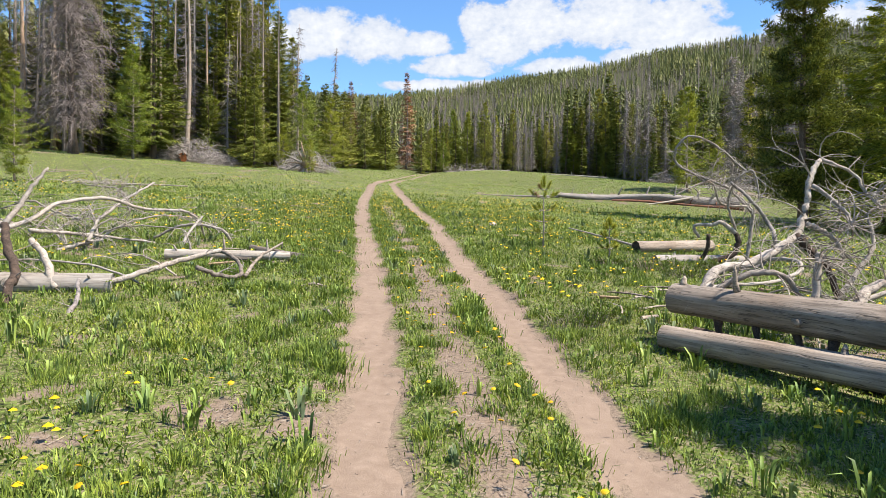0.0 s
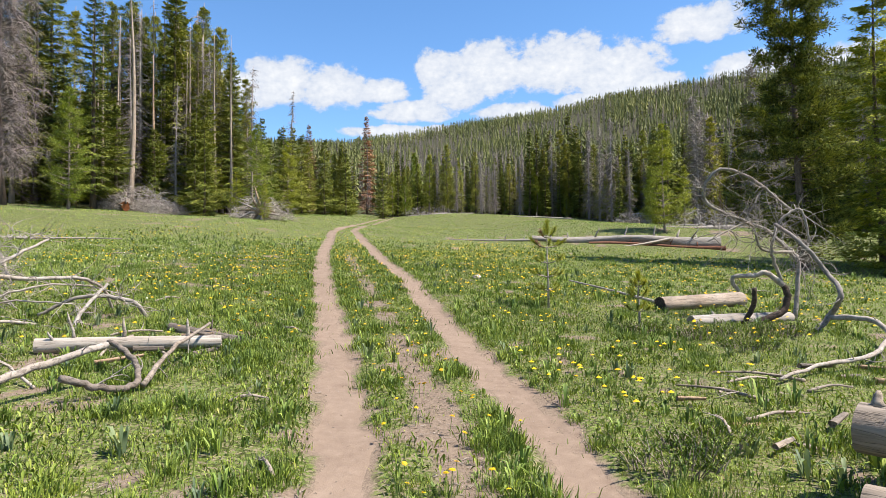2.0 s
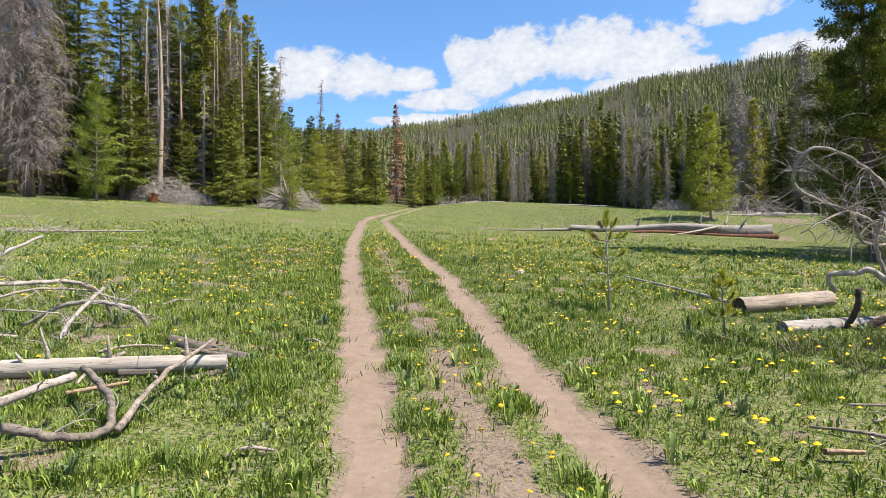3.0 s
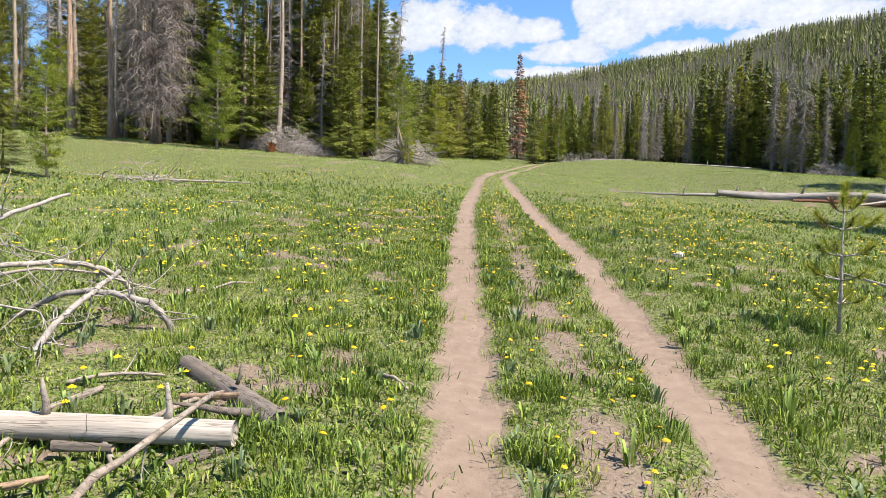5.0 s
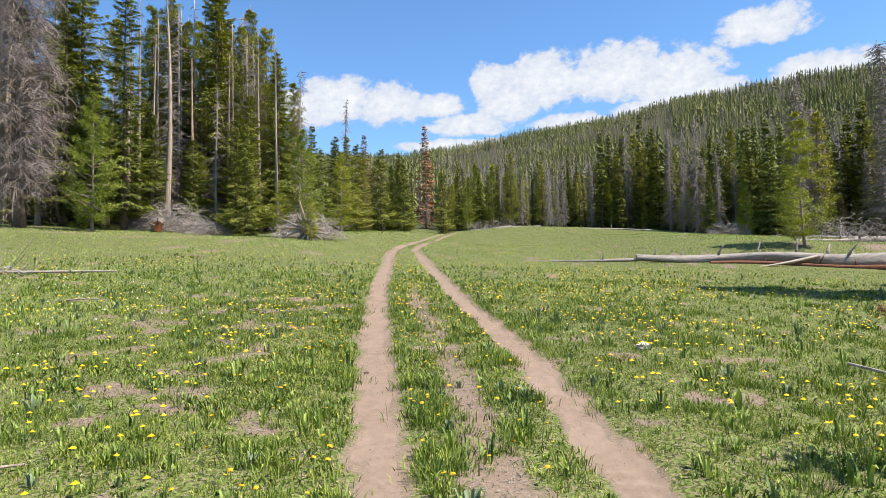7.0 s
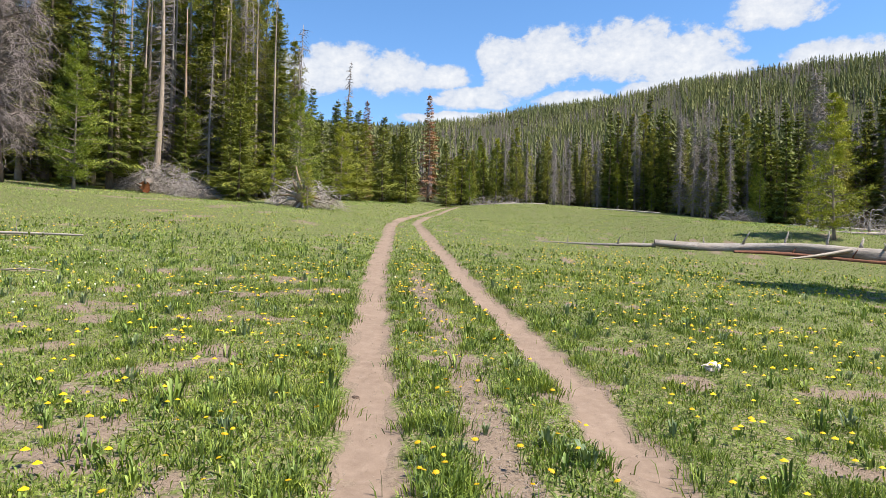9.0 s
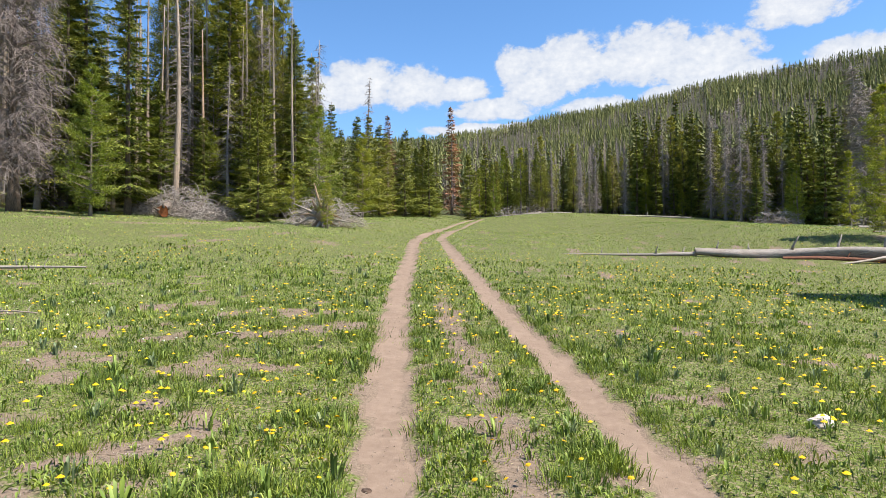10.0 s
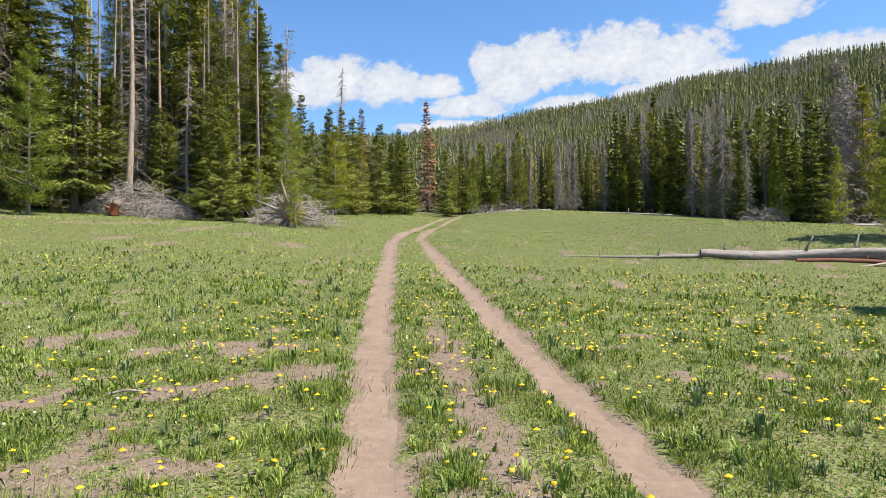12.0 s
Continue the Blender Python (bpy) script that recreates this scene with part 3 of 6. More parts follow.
def drooping(seed, h=15.5):
    """A big dead spruce hung with curling, drooping twigs."""
    rng = random.Random(seed)
    wood_s, twig_s = Soup(), Soup()
    at = trunk_tube(wood_s, rng, h, 0.24, 0.03, 8)
    for i in range(330):
        z = h * (0.1 + 0.86 * rng.random())
        a, L = rng.uniform(0, 6.28), rng.uniform(0.8, 2.9) * (1.1 - 0.45 * z / h)
        d, b = out_dir(a), at(z)
        L *= 1 + 0.55 * max(0, math.cos(a)) * (0.6 if z > 0.6 * h else 1.15)
        sag = rng.uniform(0.4, 1.2)
        stout = 1.7 if i % 16 == 0 else 1.0

        def limb(s, b=b, d=d, L=L, sag=sag):
            return b + d * (L * (s - 0.3 * s ** 4)) + UPZ * (L * (0.4 * s - sag * s ** 3))
        twig_s.tube([limb(s) for s in (0, 0.25, 0.5, 0.7, 0.86, 1.0)], [0.038 * stout, 0.032 * stout, 0.026 * stout, 0.02 * stout, 0.014 * stout, 0.007], 3, False)
        for k in range(30):
            s = rng.uniform(0.25, 1)
            q = limb(s)
            v = (out_dir(a + rng.uniform(-1.7, 1.7)) * 0.8 + UPZ * rng.uniform(-0.8, 0.5)).normalized()
            turn_to = (-UPZ + out_dir(rng.uniform(0, 6.28)) * 0.9).normalized()
            step = rng.uniform(0.14, 0.3)
            for j in range(4):
                # each twig is a chain of short pieces that curls downwards
                twig_s.blade(q, v, step * 1.15, 0.042 - 0.007 * j, (v.cross(turn_to) + UPZ * 0.15).normalized())
                q = q + v * step
                v = (v + turn_to * 0.75).normalized()
    return wood_s, twig_s


TREES = {
    # kind: builder, height as built, materials, label
    "spruce": (lambda: conifer(1, 10, 2.1, 0.02, 30, 7, 150, 0.22, 0.052, droop=-0.32), 10, BARK, SPRUCE, "dense dark green spruce clothed to the ground"),
    "spruce_b": (lambda: conifer(2, 10, 1.9, 0.03, 28, 6, 150, 0.22, 0.052, droop=-0.25, gap=0.16), 10, BARK, SPRUCE, "narrow dark green spruce with ragged boughs"),
    "tall_spruce": (lambda: conifer(3, 16, 2.3, 0.08, 38, 6, 130, 0.28, 0.066, droop=-0.4, r=0.16, dead=60), 16, BARK, SPRUCE, "tall dark spruce at the forest edge"),
    "pine": (lambda: conifer(4, 14, 1.9, 0.3, 22, 5, 210, 0.17, 0.04, tufts=5, ball=0.36, droop=0.02, curl=0.3, r=0.14, power=0.6, dead=90, wood_sides=3, gap=0.2), 14, BARK, PINE, "tall lodgepole pine with a bare lower trunk"),
    "pine_b": (lambda: conifer(5, 14, 1.6, 0.16, 26, 5, 200, 0.17, 0.04, tufts=5, ball=0.34, droop=-0.03, curl=0.28, r=0.13, power=0.7, dead=100, wood_sides=3, gap=0.26), 14, PALE_BARK, PINE, "slim lodgepole pine with dry lower twigs"),
    "fir": (lambda: conifer(6, 7.5, 1.6, 0.08, 18, 5, 210, 0.15, 0.034, tufts=5, ball=0.3, droop=-0.08, curl=0.26, r=0.07, power=0.75, wood_sides=3, gap=0.18), 7.5, PALE_BARK, FIR, "bright green young pine with a thin pale trunk"),
    "snag": (lambda: snag(7, 12, 0.13, 120, 1.1), 12, PALE_BARK, TWIG, "dead grey tree with brittle bare twigs"),
    "snag_b": (lambda: snag(8, 12, 0.12, 220, 1.4, 5, 0.06, 0.98, -0.6, 0.015, 0.024), 12, TWIG, TWIG, "dead grey tree fuzzy with dry twigs"),
    "old_snag": (lambda: snag(21, 16, 0.2, 110, 0.9, 3, 0.12, 0.98, -0.6, 0.05, 0.016), 16, PALE_BARK, TWIG, "tall bleached dead tree with a crooked trunk"),
    "tan_trunk": (lambda: snag(22, 16, 0.22, 60, 1.3, 3, 0.22, 0.98, -0.5, 0.02, 0.016), 16, WARM_BARK, TWIG, "tall bare trunk with flaking orange-tan bark"),
    "pole": (lambda: snag(9, 15, 0.135, 30, 0.6, 1, 0.3, 0.98, -0.3, 0.008), 15, PALE_BARK, TWIG, "straight dead trunk almost without branches"),
    "drooping": (lambda: drooping(10), 15.5, BARK, DROOP, "big dead spruce hung with curling grey twigs"),
    "far_spruce": (lambda: conifer(11, 10, 1.15, 0.02, 28, 6, 64, 0.3, 0.085, droop=-0.34), 10, BARK, SPRUCE, "dark green spruce in the far forest edge"),
    "far_spruce_b": (lambda: conifer(12, 10, 0.9, 0.04, 28, 5, 64, 0.28, 0.08, droop=-0.3, gap=0.15), 10, BARK, SPRUCE, "slender dark spruce in the far forest edge"),
    "far_pine": (lambda: conifer(13, 10, 1.15, 0.06, 20, 5, 90, 0.22, 0.07, tufts=4, ball=0.32, droop=-0.03, curl=0.25, power=0.65, dead=20, gap=0.15), 10, BARK, PINE, "olive green pine in the far forest edge"),
    "far_fir": (lambda: conifer(14, 8, 1.3, 0.05, 18, 5, 96, 0.2, 0.06, tufts=4, ball=0.3, droop=-0.08, curl=0.24, power=0.75, gap=0.12), 8, PALE_BARK, FIR, "light green young pine before the far forest"),
    "far_snag": (lambda: snag(15, 12, 0.12, 420, 1.25, 5, 0.08, 0.98, -0.9, 0.02, 0.03), 12, TWIG, TWIG, "dead grey tree in the far forest edge"),
    "young_spruce": (lambda: conifer(20, 8, 2.2, 0.02, 24, 7, 190, 0.18, 0.042, droop=-0.16, curl=0.2, r=0.09, gap=0.1), 8, BARK, FIR, "full light green young conifer with boughs to the grass"),
    "rusty": (lambda: conifer(16, 16, 1.8, 0.02, 40, 6, 30, 0.5, 0.12, droop=-0.6, curl=0.05, r=0.15, power=0.65, dead=70, gap=0.2), 16, TWIG, RUSTY, "dead spruce with rusty red needles"),
    "thin_snag": (lambda: snag(17, 13.5, 0.16, 200, 1.0, 3, 0.3, 0.99, -0.7, 0.03, 0.034), 13.5, TWIG, TWIG, "very thin dead tree with a ragged top"),
    "broad_snag": (lambda: snag(18, 17.5, 0.26, 620, 2.5, 8, 0.12, 0.98, -0.45, 0.04, 0.036), 17.5, TWIG, TWIG, "broad dead grey tree with spreading limbs"),
}
planted = {}


def plant(kind, x, y, h, turn=None, group="forest trees", sink=0.0, lean=0.0):
    build, h0, bark, green, label = TREES[kind]
    turn = random.uniform(0, 360) if turn is None else turn
    m = pose(x, y, H(x, y) - sink, lean * random.uniform(-1, 1), lean * random.uniform(-1, 1), turn) @ Matrix.Scale(h / h0, 4)
    if kind not in planted:
        ob = thing("dead_tree" if green in (TWIG, RUSTY, DROOP) else "conifer_tree", label, "tree", m, group)
        wood_s, leaf_s = build()
        part("trunk", wood_s.mesh("trunk", bark, True), ob)
        tagged(part("twig_spray" if green in (TWIG, DROOP) else "crown", leaf_s.mesh("crown", green), ob), kind="stuff" if green in (TWIG, DROOP) else "")
        planted[kind] = (ob, h / h0)
        return ob
    ob, s0 = planted[kind]
    return copy_thing(ob, m @ Matrix.Scale(1 / s0, 4))


random.seed(5)
# the left wood's edge: kind, x, y, height
for kind, x, y, h in [("tan_trunk", -30.1, 43.6, 16), ("drooping", -25.3, 41.5, 16), ("spruce", -28.4, 39.7, 3.0), ("tan_trunk", -32.6, 43.0, 17), ("pole", -29.1, 45.2, 16), ("pole", -28.3, 45.3, 15), ("snag_b", -31.6, 46.0, 15), ("snag_b", -27.2, 45.5, 14), ("snag", -22.4, 53.5, 16), ("old_snag", -19.6, 54.2, 16), ("snag", -18.3, 53.0, 15), ("snag_b", -17.4, 53.4, 14), ("snag", -15.9, 51.8, 14), ("snag", -23.4, 52.2, 15), ("snag_b", -13.6, 53.6, 12), ("fir", -21.3, 41.5, 7.6),
                      ("tall_spruce", -26.5, 46.7, 17), ("pole", -25.0, 51.4, 16.5), ("pole", -25.4, 52.4, 16.5), ("pole", -24.2, 51.4, 17), ("old_snag", -20.9, 48.6, 17), ("pole", -20.3, 53, 17), ("pole", -14.2, 50.2, 13.5), ("pole", -12.5, 49.6, 9.5),
                      ("spruce", -19.6, 49.6, 6.2), ("snag_b", -18.0, 49.6, 9.6), ("spruce", -14.8, 46.2, 6.8)]:
    plant(kind, x, y, h)
for kind, x, y, h in [("pine", -21.2, 54.6, 14.5), ("pine_b", -17.3, 55.6, 15.2), ("pine", -15.5, 53.6, 12), ("pine_b", -14.4, 54.8, 11.4),
                      ("fir", -10.9, 44.6, 6.3), ("spruce_b", -13.9, 57.6, 8.5), ("tall_spruce", -19.5, 59.6, 15), ("pine", -21.0, 57.6, 13.8), ("fir", -12.0, 44.0, 3.0), ("spruce", -22.7, 42.6, 2.2),
                      ("fir", -9.5, 41.3, 2.3), ("spruce_b", -16.4, 49.0, 8.2), ("spruce_b", -25.6, 48.5, 11), ("tall_spruce", -21.8, 45.4, 15.5), ("spruce", -16.2, 50.5, 9.5), ("tall_spruce", -14.9, 52.5, 13)]:
    plant(kind, x, y, h)
for kind, x, y, h in [("spruce_b", -13.3, 67.5, 9.0), ("pine_b", -12.5, 71.5, 8.0), ("thin_snag", -14.8, 74.5, 13.9), ("rusty", -13.9, 79.5, 10.8), ("far_pine", -12.3, 79.5, 8.1),
                      ("far_pine", -11.6, 84.4, 7.9), ("rusty", -9.7, 107.3, 16.2), ("far_spruce_b", -11.0, 99.4, 8.5), ("far_pine", -6.6, 97.4, 8.6), ("spruce_b", -16.2, 74.5, 9.6), ("spruce_b", -14.9, 60.5, 7.2), ("spruce", -12.9, 70.0, 8.6), ("spruce_b", -13.9, 66.0, 8.8), ("spruce", -11.3, 75.0, 8.8), ("spruce_b", -9.6, 80.0, 8.4), ("spruce", -11.6, 92.0, 9.0), ("spruce_b", -5.9, 90.0, 8.0), ("spruce_b", -10.6, 84.0, 9.4)]:
    plant(kind, x, y, h)
# the right wood's edge
for kind, x, y, h in [("far_spruce", 26.1, 71.5, 11.6), ("far_spruce", 22.6, 77.4, 6.9), ("far_snag", 23.6, 94.3, 12.8), ("pole", 34.5, 97.4, 19), ("broad_snag", 30.6, 75.0, 15.5), ("broad_snag", 33.4, 77.5, 14), ("broad_snag", 29.2, 58.5, 15), ("rusty", 26.6, 60.0, 3.3), ("far_spruce_b", 27, 124, 20),
                      ("far_pine", 32.3, 74.4, 13.0), ("far_fir", 26.0, 76.5, 6.0), ("far_fir", 27.2, 69.5, 6.6), ("far_snag", 8.3, 99.2, 7.8), ("far_snag", 14.3, 101.2, 9.4), ("far_snag", 18.1, 109.2, 11.6),
                      ("fir", 14.3, 40.3, 6.6), ("far_snag", 9.4, 99.6, 7.4), ("far_snag", 10.4, 100.5, 8.0)]:
    plant(kind, x, y, h)


def fill(count, kinds, inside, lo, hi, seed, gap=1.7):
    """Scatters trees over the part of the wood that inside(x, y) names."""
    rng, spots, tries = random.Random(seed), [], 0
    while len(spots) < count and tries < 40000:
        tries += 1
        x, y = rng.uniform(-75, 75), rng.uniform(34, 128)
        if inside(x, y) and all((x - a) ** 2 + (y - b) ** 2 > gap * gap for a, b in spots):
            spots.append((x, y))
            plant(rng.choice(kinds), x, y, rng.uniform(lo, hi), rng.uniform(0, 360), lean=1.2)


def left_edge(x):
    return np.interp(x, [-80, -45, -29, -20, -16, -12], [34, 40, 46, 51, 54, 64])


def right_edge(x):
    return np.interp(x, [4, 12, 20, 24, 28, 34, 45, 75], [103, 104, 99, 90, 84, 77, 64, 48])


fill(16, ["tan_trunk", "pole", "snag_b", "tan_trunk", "snag"], lambda x, y: -32 < x < -2 - 0.33 * (y - 14.7) and left_edge(x) - 0.5 < y < left_edge(x) + 2, 9.5, 13.5, 69, 1.6)
fill(9, ["spruce", "spruce_b", "pine"], lambda x, y: -2 - 0.36 * (y - 14.7) < x < -2 - 0.29 * (y - 14.7) and left_edge(x) < y < left_edge(x) + 8, 8, 12.5, 60, 1.4)
fill(46, ["tall_spruce", "pine", "pine_b", "snag_b", "pine", "tall_spruce", "snag", "pine_b", "snag_b", "tall_spruce"], lambda x, y: -46 < x < -2 - 0.355 * (y - 14.7) and not (y < 56 and -0.68 < (x + 1.6) / (y - 14.7) < -0.55) and left_edge(x) < y < left_edge(x) + 13, 14, 20, 61, 1.5)
fill(13, ["pine", "pine_b", "tall_spruce"], lambda x, y: -0.66 < (x + 1.6) / (y - 14.7) < -0.4 and left_edge(x) + 4 < y < left_edge(x) + 16, 15, 19, 62, 1.6)
fill(16, ["far_pine", "far_spruce", "far_pine", "far_spruce_b"], lambda x, y: -1 - 0.24 * (y - 14.7) < x < -1 - 0.12 * (y - 14.7) and 76 < y < 106 and x < -10, 6, 9, 67, 1.6)
fill(34, ["spruce", "fir", "spruce_b", "snag_b"], lambda x, y: -40 < x < -13 and not -0.68 < (x + 1.6) / (y - 14.7) < -0.6 and left_edge(x) - 1 < y < left_edge(x) + 4, 3, 8, 63, 1.2)
fill(80, ["far_spruce", "far_pine", "far_spruce_b", "far_snag", "far_fir", "far_spruce_b"], lambda x, y: -7 < x < 22 and 102 < y < 116, 5.5, 11, 64, 1.2)
fill(88, ["far_spruce_b", "far_pine", "far_snag", "far_spruce", "far_spruce", "far_snag", "far_spruce_b", "far_spruce", "far_pine"], lambda x, y: 18 < x < 54 and right_edge(x) < y < right_edge(x) + 8, 8, 14.5, 65, 1.1)
fill(34, ["far_snag", "far_spruce", "far_snag", "far_spruce_b"], lambda x, y: 15 < x < 52 and right_edge(x) - 3 < y < right_edge(x) + 2, 9, 15, 68, 1.2)
fill(34, ["far_fir", "far_fir", "far_pine", "far_spruce_b"], lambda x, y: 16 < x < 52 and right_edge(x) - 2 < y < right_edge(x) + 3, 3.5, 7.5, 66, 1.4)


def big_pine(x, y, h, radius, seed, label, whorls=30, needles=300, z0=0.06, tufts=7, turned=0):
    ob = thing("conifer_tree", label, "tree", pose(x, y, H(x, y), 0, 0, turned), "trees near the trail")
    wood_s, leaf_s = conifer(seed, h, radius, z0, whorls, 6, needles, 0.15, 0.044, droop=-0.16, curl=0.24, r=0.15, power=0.5, dead=70, wood_sides=4, gap=0.2, tufts=tufts, ball=0.4)
    part("trunk", wood_s.mesh("trunk", BARK, True), ob)
    part("crown", leaf_s.mesh("crown", NEAR_PINE), ob)
    return ob


big_pine(13.65, 25.0, 14.2, 2.1, 71, "big dark green pine standing beside the meadow trail", 30, 760, 0.08, 8)
plant("young_spruce", 18.4, 27.6, 12.5, 140, "trees near the trail")
big_pine(8.75, 1.95, 11.3, 1.5, 72, "pine that shades the logs beside the trail", 30, 190, 0.06, 5)
big_pine(9.1, -0.5, 14.0, 1.7, 73, "pine that shades the wheel track", 28, 110, 0.06, 5)
plant("young_spruce", 16.3, 24.0, 7.2, 40, "trees near the trail")
plant("spruce", 15.2, 27.5, 3.0, 90, "trees near the trail")
plant("young_spruce", 18.9, 25.2, 9.0, 10, "trees near the trail")
plant("tall_spruce", 21.5, 30.0, 12, 200, "trees near the trail")
plant("fir", -16.9, 24.2, 4.4, 0, "trees near the trail")
plant("spruce", -18.8, 24.4, 3.6, 30, "trees near the trail")


# ---------------------------------------------------------------- wooded hillside


def rough_tree(seed, dead, tiers, points):
    """A small conifer for the far hillside, one unit high: ragged tiers of boughs, or a bare spire."""
    rng = random.Random(seed)
    s = Soup()
    if dead:
        s.tube([(0, 0, 0), (0, 0, 0.6), (0.01, 0, 1)], [0.014, 0.009, 0.002], 3, False)
        for i in range(tiers * 3):
            z, a = rng.uniform(0.2, 0.95), rng.uniform(0, 6.28)
            d = out_dir(a)
            s.blade(Vector((0, 0, z)), (d + UPZ * rng.uniform(-0.7, 0.1)).normalized(), 0.1 * (1.1 - z) + 0.025, 0.017, UPZ)
        return np.array(s.v), np.array(s.f)
    for i in range(tiers):
        # a drooping ring of boughs of uneven length
        f = (i + rng.uniform(-0.2, 0.2)) / tiers
        z, reach = 0.05 + 0.9 * f, (0.1 * (1 - f) ** 0.8 + 0.012) * rng.uniform(0.75, 1.2)
        turn = rng.uniform(0, 6.28)
        for k in range(points):
            d = out_dir(6.2832 * k / points + turn + rng.uniform(-0.3, 0.3))
            L = reach * rng.uniform(0.7, 1.3)
            p = Vector((0, 0, min(0.995, z + 1.1 / tiers)))
            q = d * L + UPZ * (z + rng.uniform(-0.02, 0.02)) - p
            s.blade(p + q, -q.normalized(), q.length, L * rng.uniform(0.65, 1.0), UPZ.cross(d))
    s.blade(Vector((0, 0, 0.9)), UPZ, 0.1, 0.016, Vector((1, 0, 0)))
    s.blade(Vector((0, 0, 0.9)), UPZ, 0.1, 0.016, Vector((0, 1, 0)))
    return np.array(s.v), np.array(s.f)


def build_hill_forest(name, count, y0, y1, tiers, points, seed, dead_share, cells, tall, inside=None, label="distant hillside covered with green and grey dead conifers"):
    rng = np.random.default_rng(seed)
    forms = [rough_tree(seed * 10 + i, i >= 4, tiers, points) for i in range(6)]
    vs, fs, ms, n = [], [], [], 0
    made = 0
    taken = set()
    while made < count:
        y = y0 + (y1 - y0) * rng.random()
        x = rng.uniform(-0.42 * y - 20, 0.85 * y + 30)
        spot = (int(x / cells), int(y / cells))
        if spot in taken:
            if rng.random() < 0.97:
                continue
        if not inside(x, y) if inside else (y < 128 and x < 20 or y < 122):
            continue
        taken.add(spot)
        patch = float(vnoise(x, y, 28, 77))
        dead = rng.random() < dead_share * (0.3 + 1.7 * (patch > 0.5))
        v, f = forms[rng.integers(4, 6) if dead else rng.integers(0, 4)]
        h = rng.uniform(*tall) * (0.95 if dead else 1) * (1 - 0.42 * float(ss(230, 350, y)))
        a = rng.uniform(0, 6.28)
        wide = rng.uniform(0.75, 1.25)
        c, s = math.cos(a) * h * wide, math.sin(a) * h * wide
        vs.append(np.stack([v[:, 0] * c - v[:, 1] * s + x, v[:, 0] * s + v[:, 1] * c + y, v[:, 2] * h + H(x, y) - 0.2], 1))
        fs.append(f + n)
        ms.append(np.full(len(f), 3 if dead else rng.choice([0, 1], p=[0.6, 0.4])))
        n += len(v)
        made += 1
    me = mesh_np(name, np.concatenate(vs), np.concatenate(fs), [HILL_GREEN, HILL_OLIVE, HILL_GREEN, DROOP], np.concatenate(ms))
    tagged(new(name, me), label, "forest", kind="stuff")


build_hill_forest("forest_interior", 130, 50, 126, 22, 9, 6, 0.5, 1.3, (9, 15.5), lambda x, y: 18 < x < 60 and right_edge(x) + 7 < y < right_edge(x) + 24, "green and grey conifers behind the forest edge")
build_hill_forest("forest_interior", 75, 44, 92, 26, 10, 7, 0.25, 1.8, (10, 14), lambda x, y: -52 < x < -3 - 0.31 * (y - 14.7) and y > left_edge(x) + 9, "tall dark conifers behind the forest edge")
build_hill_forest("hillside_forest", 3400, 112, 190, 9, 6, 3, 0.36, 2.3, (6, 11))
build_hill_forest("far_hillside_forest", 11500, 182, 310, 4, 5, 4, 0.42, 1.6, (4.2, 7.6))
build_hill_forest("ridge_forest", 8500, 298, 352, 4, 4, 5, 0.42, 1.3, (3.6, 6.2))

# ---------------------------------------------------------------- fallen logs


def along(a, b):
    """A pose at a whose x axis points to b."""
    d = (Vector(b) - Vector(a)).normalized()
    return Matrix.Translation(a) @ d.to_track_quat("X", "Z").to_matrix().to_4x4()


def log_body(length, r0, r1, seed, sides=22, lump=0.05, wave=0.02):
    rng = random.Random(seed)
    steps = max(10, int(length / 0.09))
    steps = min(steps, 70)
    v, ph = [], [rng.uniform(0, 6.28) for _ in range(6)]
    for i in range(steps + 1):
        f = i / steps
        x = f * length
        r = r0 + (r1 - r0) * f
        cy, cz = wave * math.sin(x * 1.3 + ph[0]), wave * math.sin(x * 0.9 + ph[1])
        for k in range(sides):
            t = 6.2832 * k / sides
            q = r * (1 + lump * (math.sin(3 * t + ph[2] + x * 0.5) * 0.5 + math.sin(2 * t + ph[3] - x * 0.8) * 0.6) + 0.18 * lump * (rng.random() - 0.5))
            # drying cracks that run along the grain
            if math.sin(t * 5 + ph[4] + 0.4 * math.sin(x * 2)) > 0.965:
                q -= r * 0.09
            v.append((x, cy + q * math.cos(t), cz + q * math.sin(t)))
    f = []
    for i in range(steps):
        for k in range(sides):
            a, b = i * sides + k, i * sides + (k + 1) % sides
            f += [(a, b, b + sides), (a, b + sides, a + sides)]
    return v, f, (v[:sides], v[-sides:])


def end_disc(ring, inward, seed):
    """A worn, slightly dished end face."""
    rng = random.Random(seed)
    c = sum((Vector(p) for p in ring), Vector()) / len(ring)
    v, f, n = [], [], len(ring)
    for s, depth in ((1.0, 0.0), (0.8, 0.008), (0.5, 0.012)):
        v += [tuple(c.lerp(Vector(p), s) + Vector((inward * (depth + rng.uniform(0, 0.008)), 0, 0))) for p in ring]
    v.append(tuple(c + Vector((inward * 0.016, 0, 0))))
    for r in range(2):
        for k in range(n):
            a, b = r * n + k, r * n + (k + 1) % n
            f += [(a, b, b + n), (a, b + n, a + n)]
    for k in range(n):
        f.append((2 * n + k, 2 * n + (k + 1) % n, 3 * n))
    return v, f


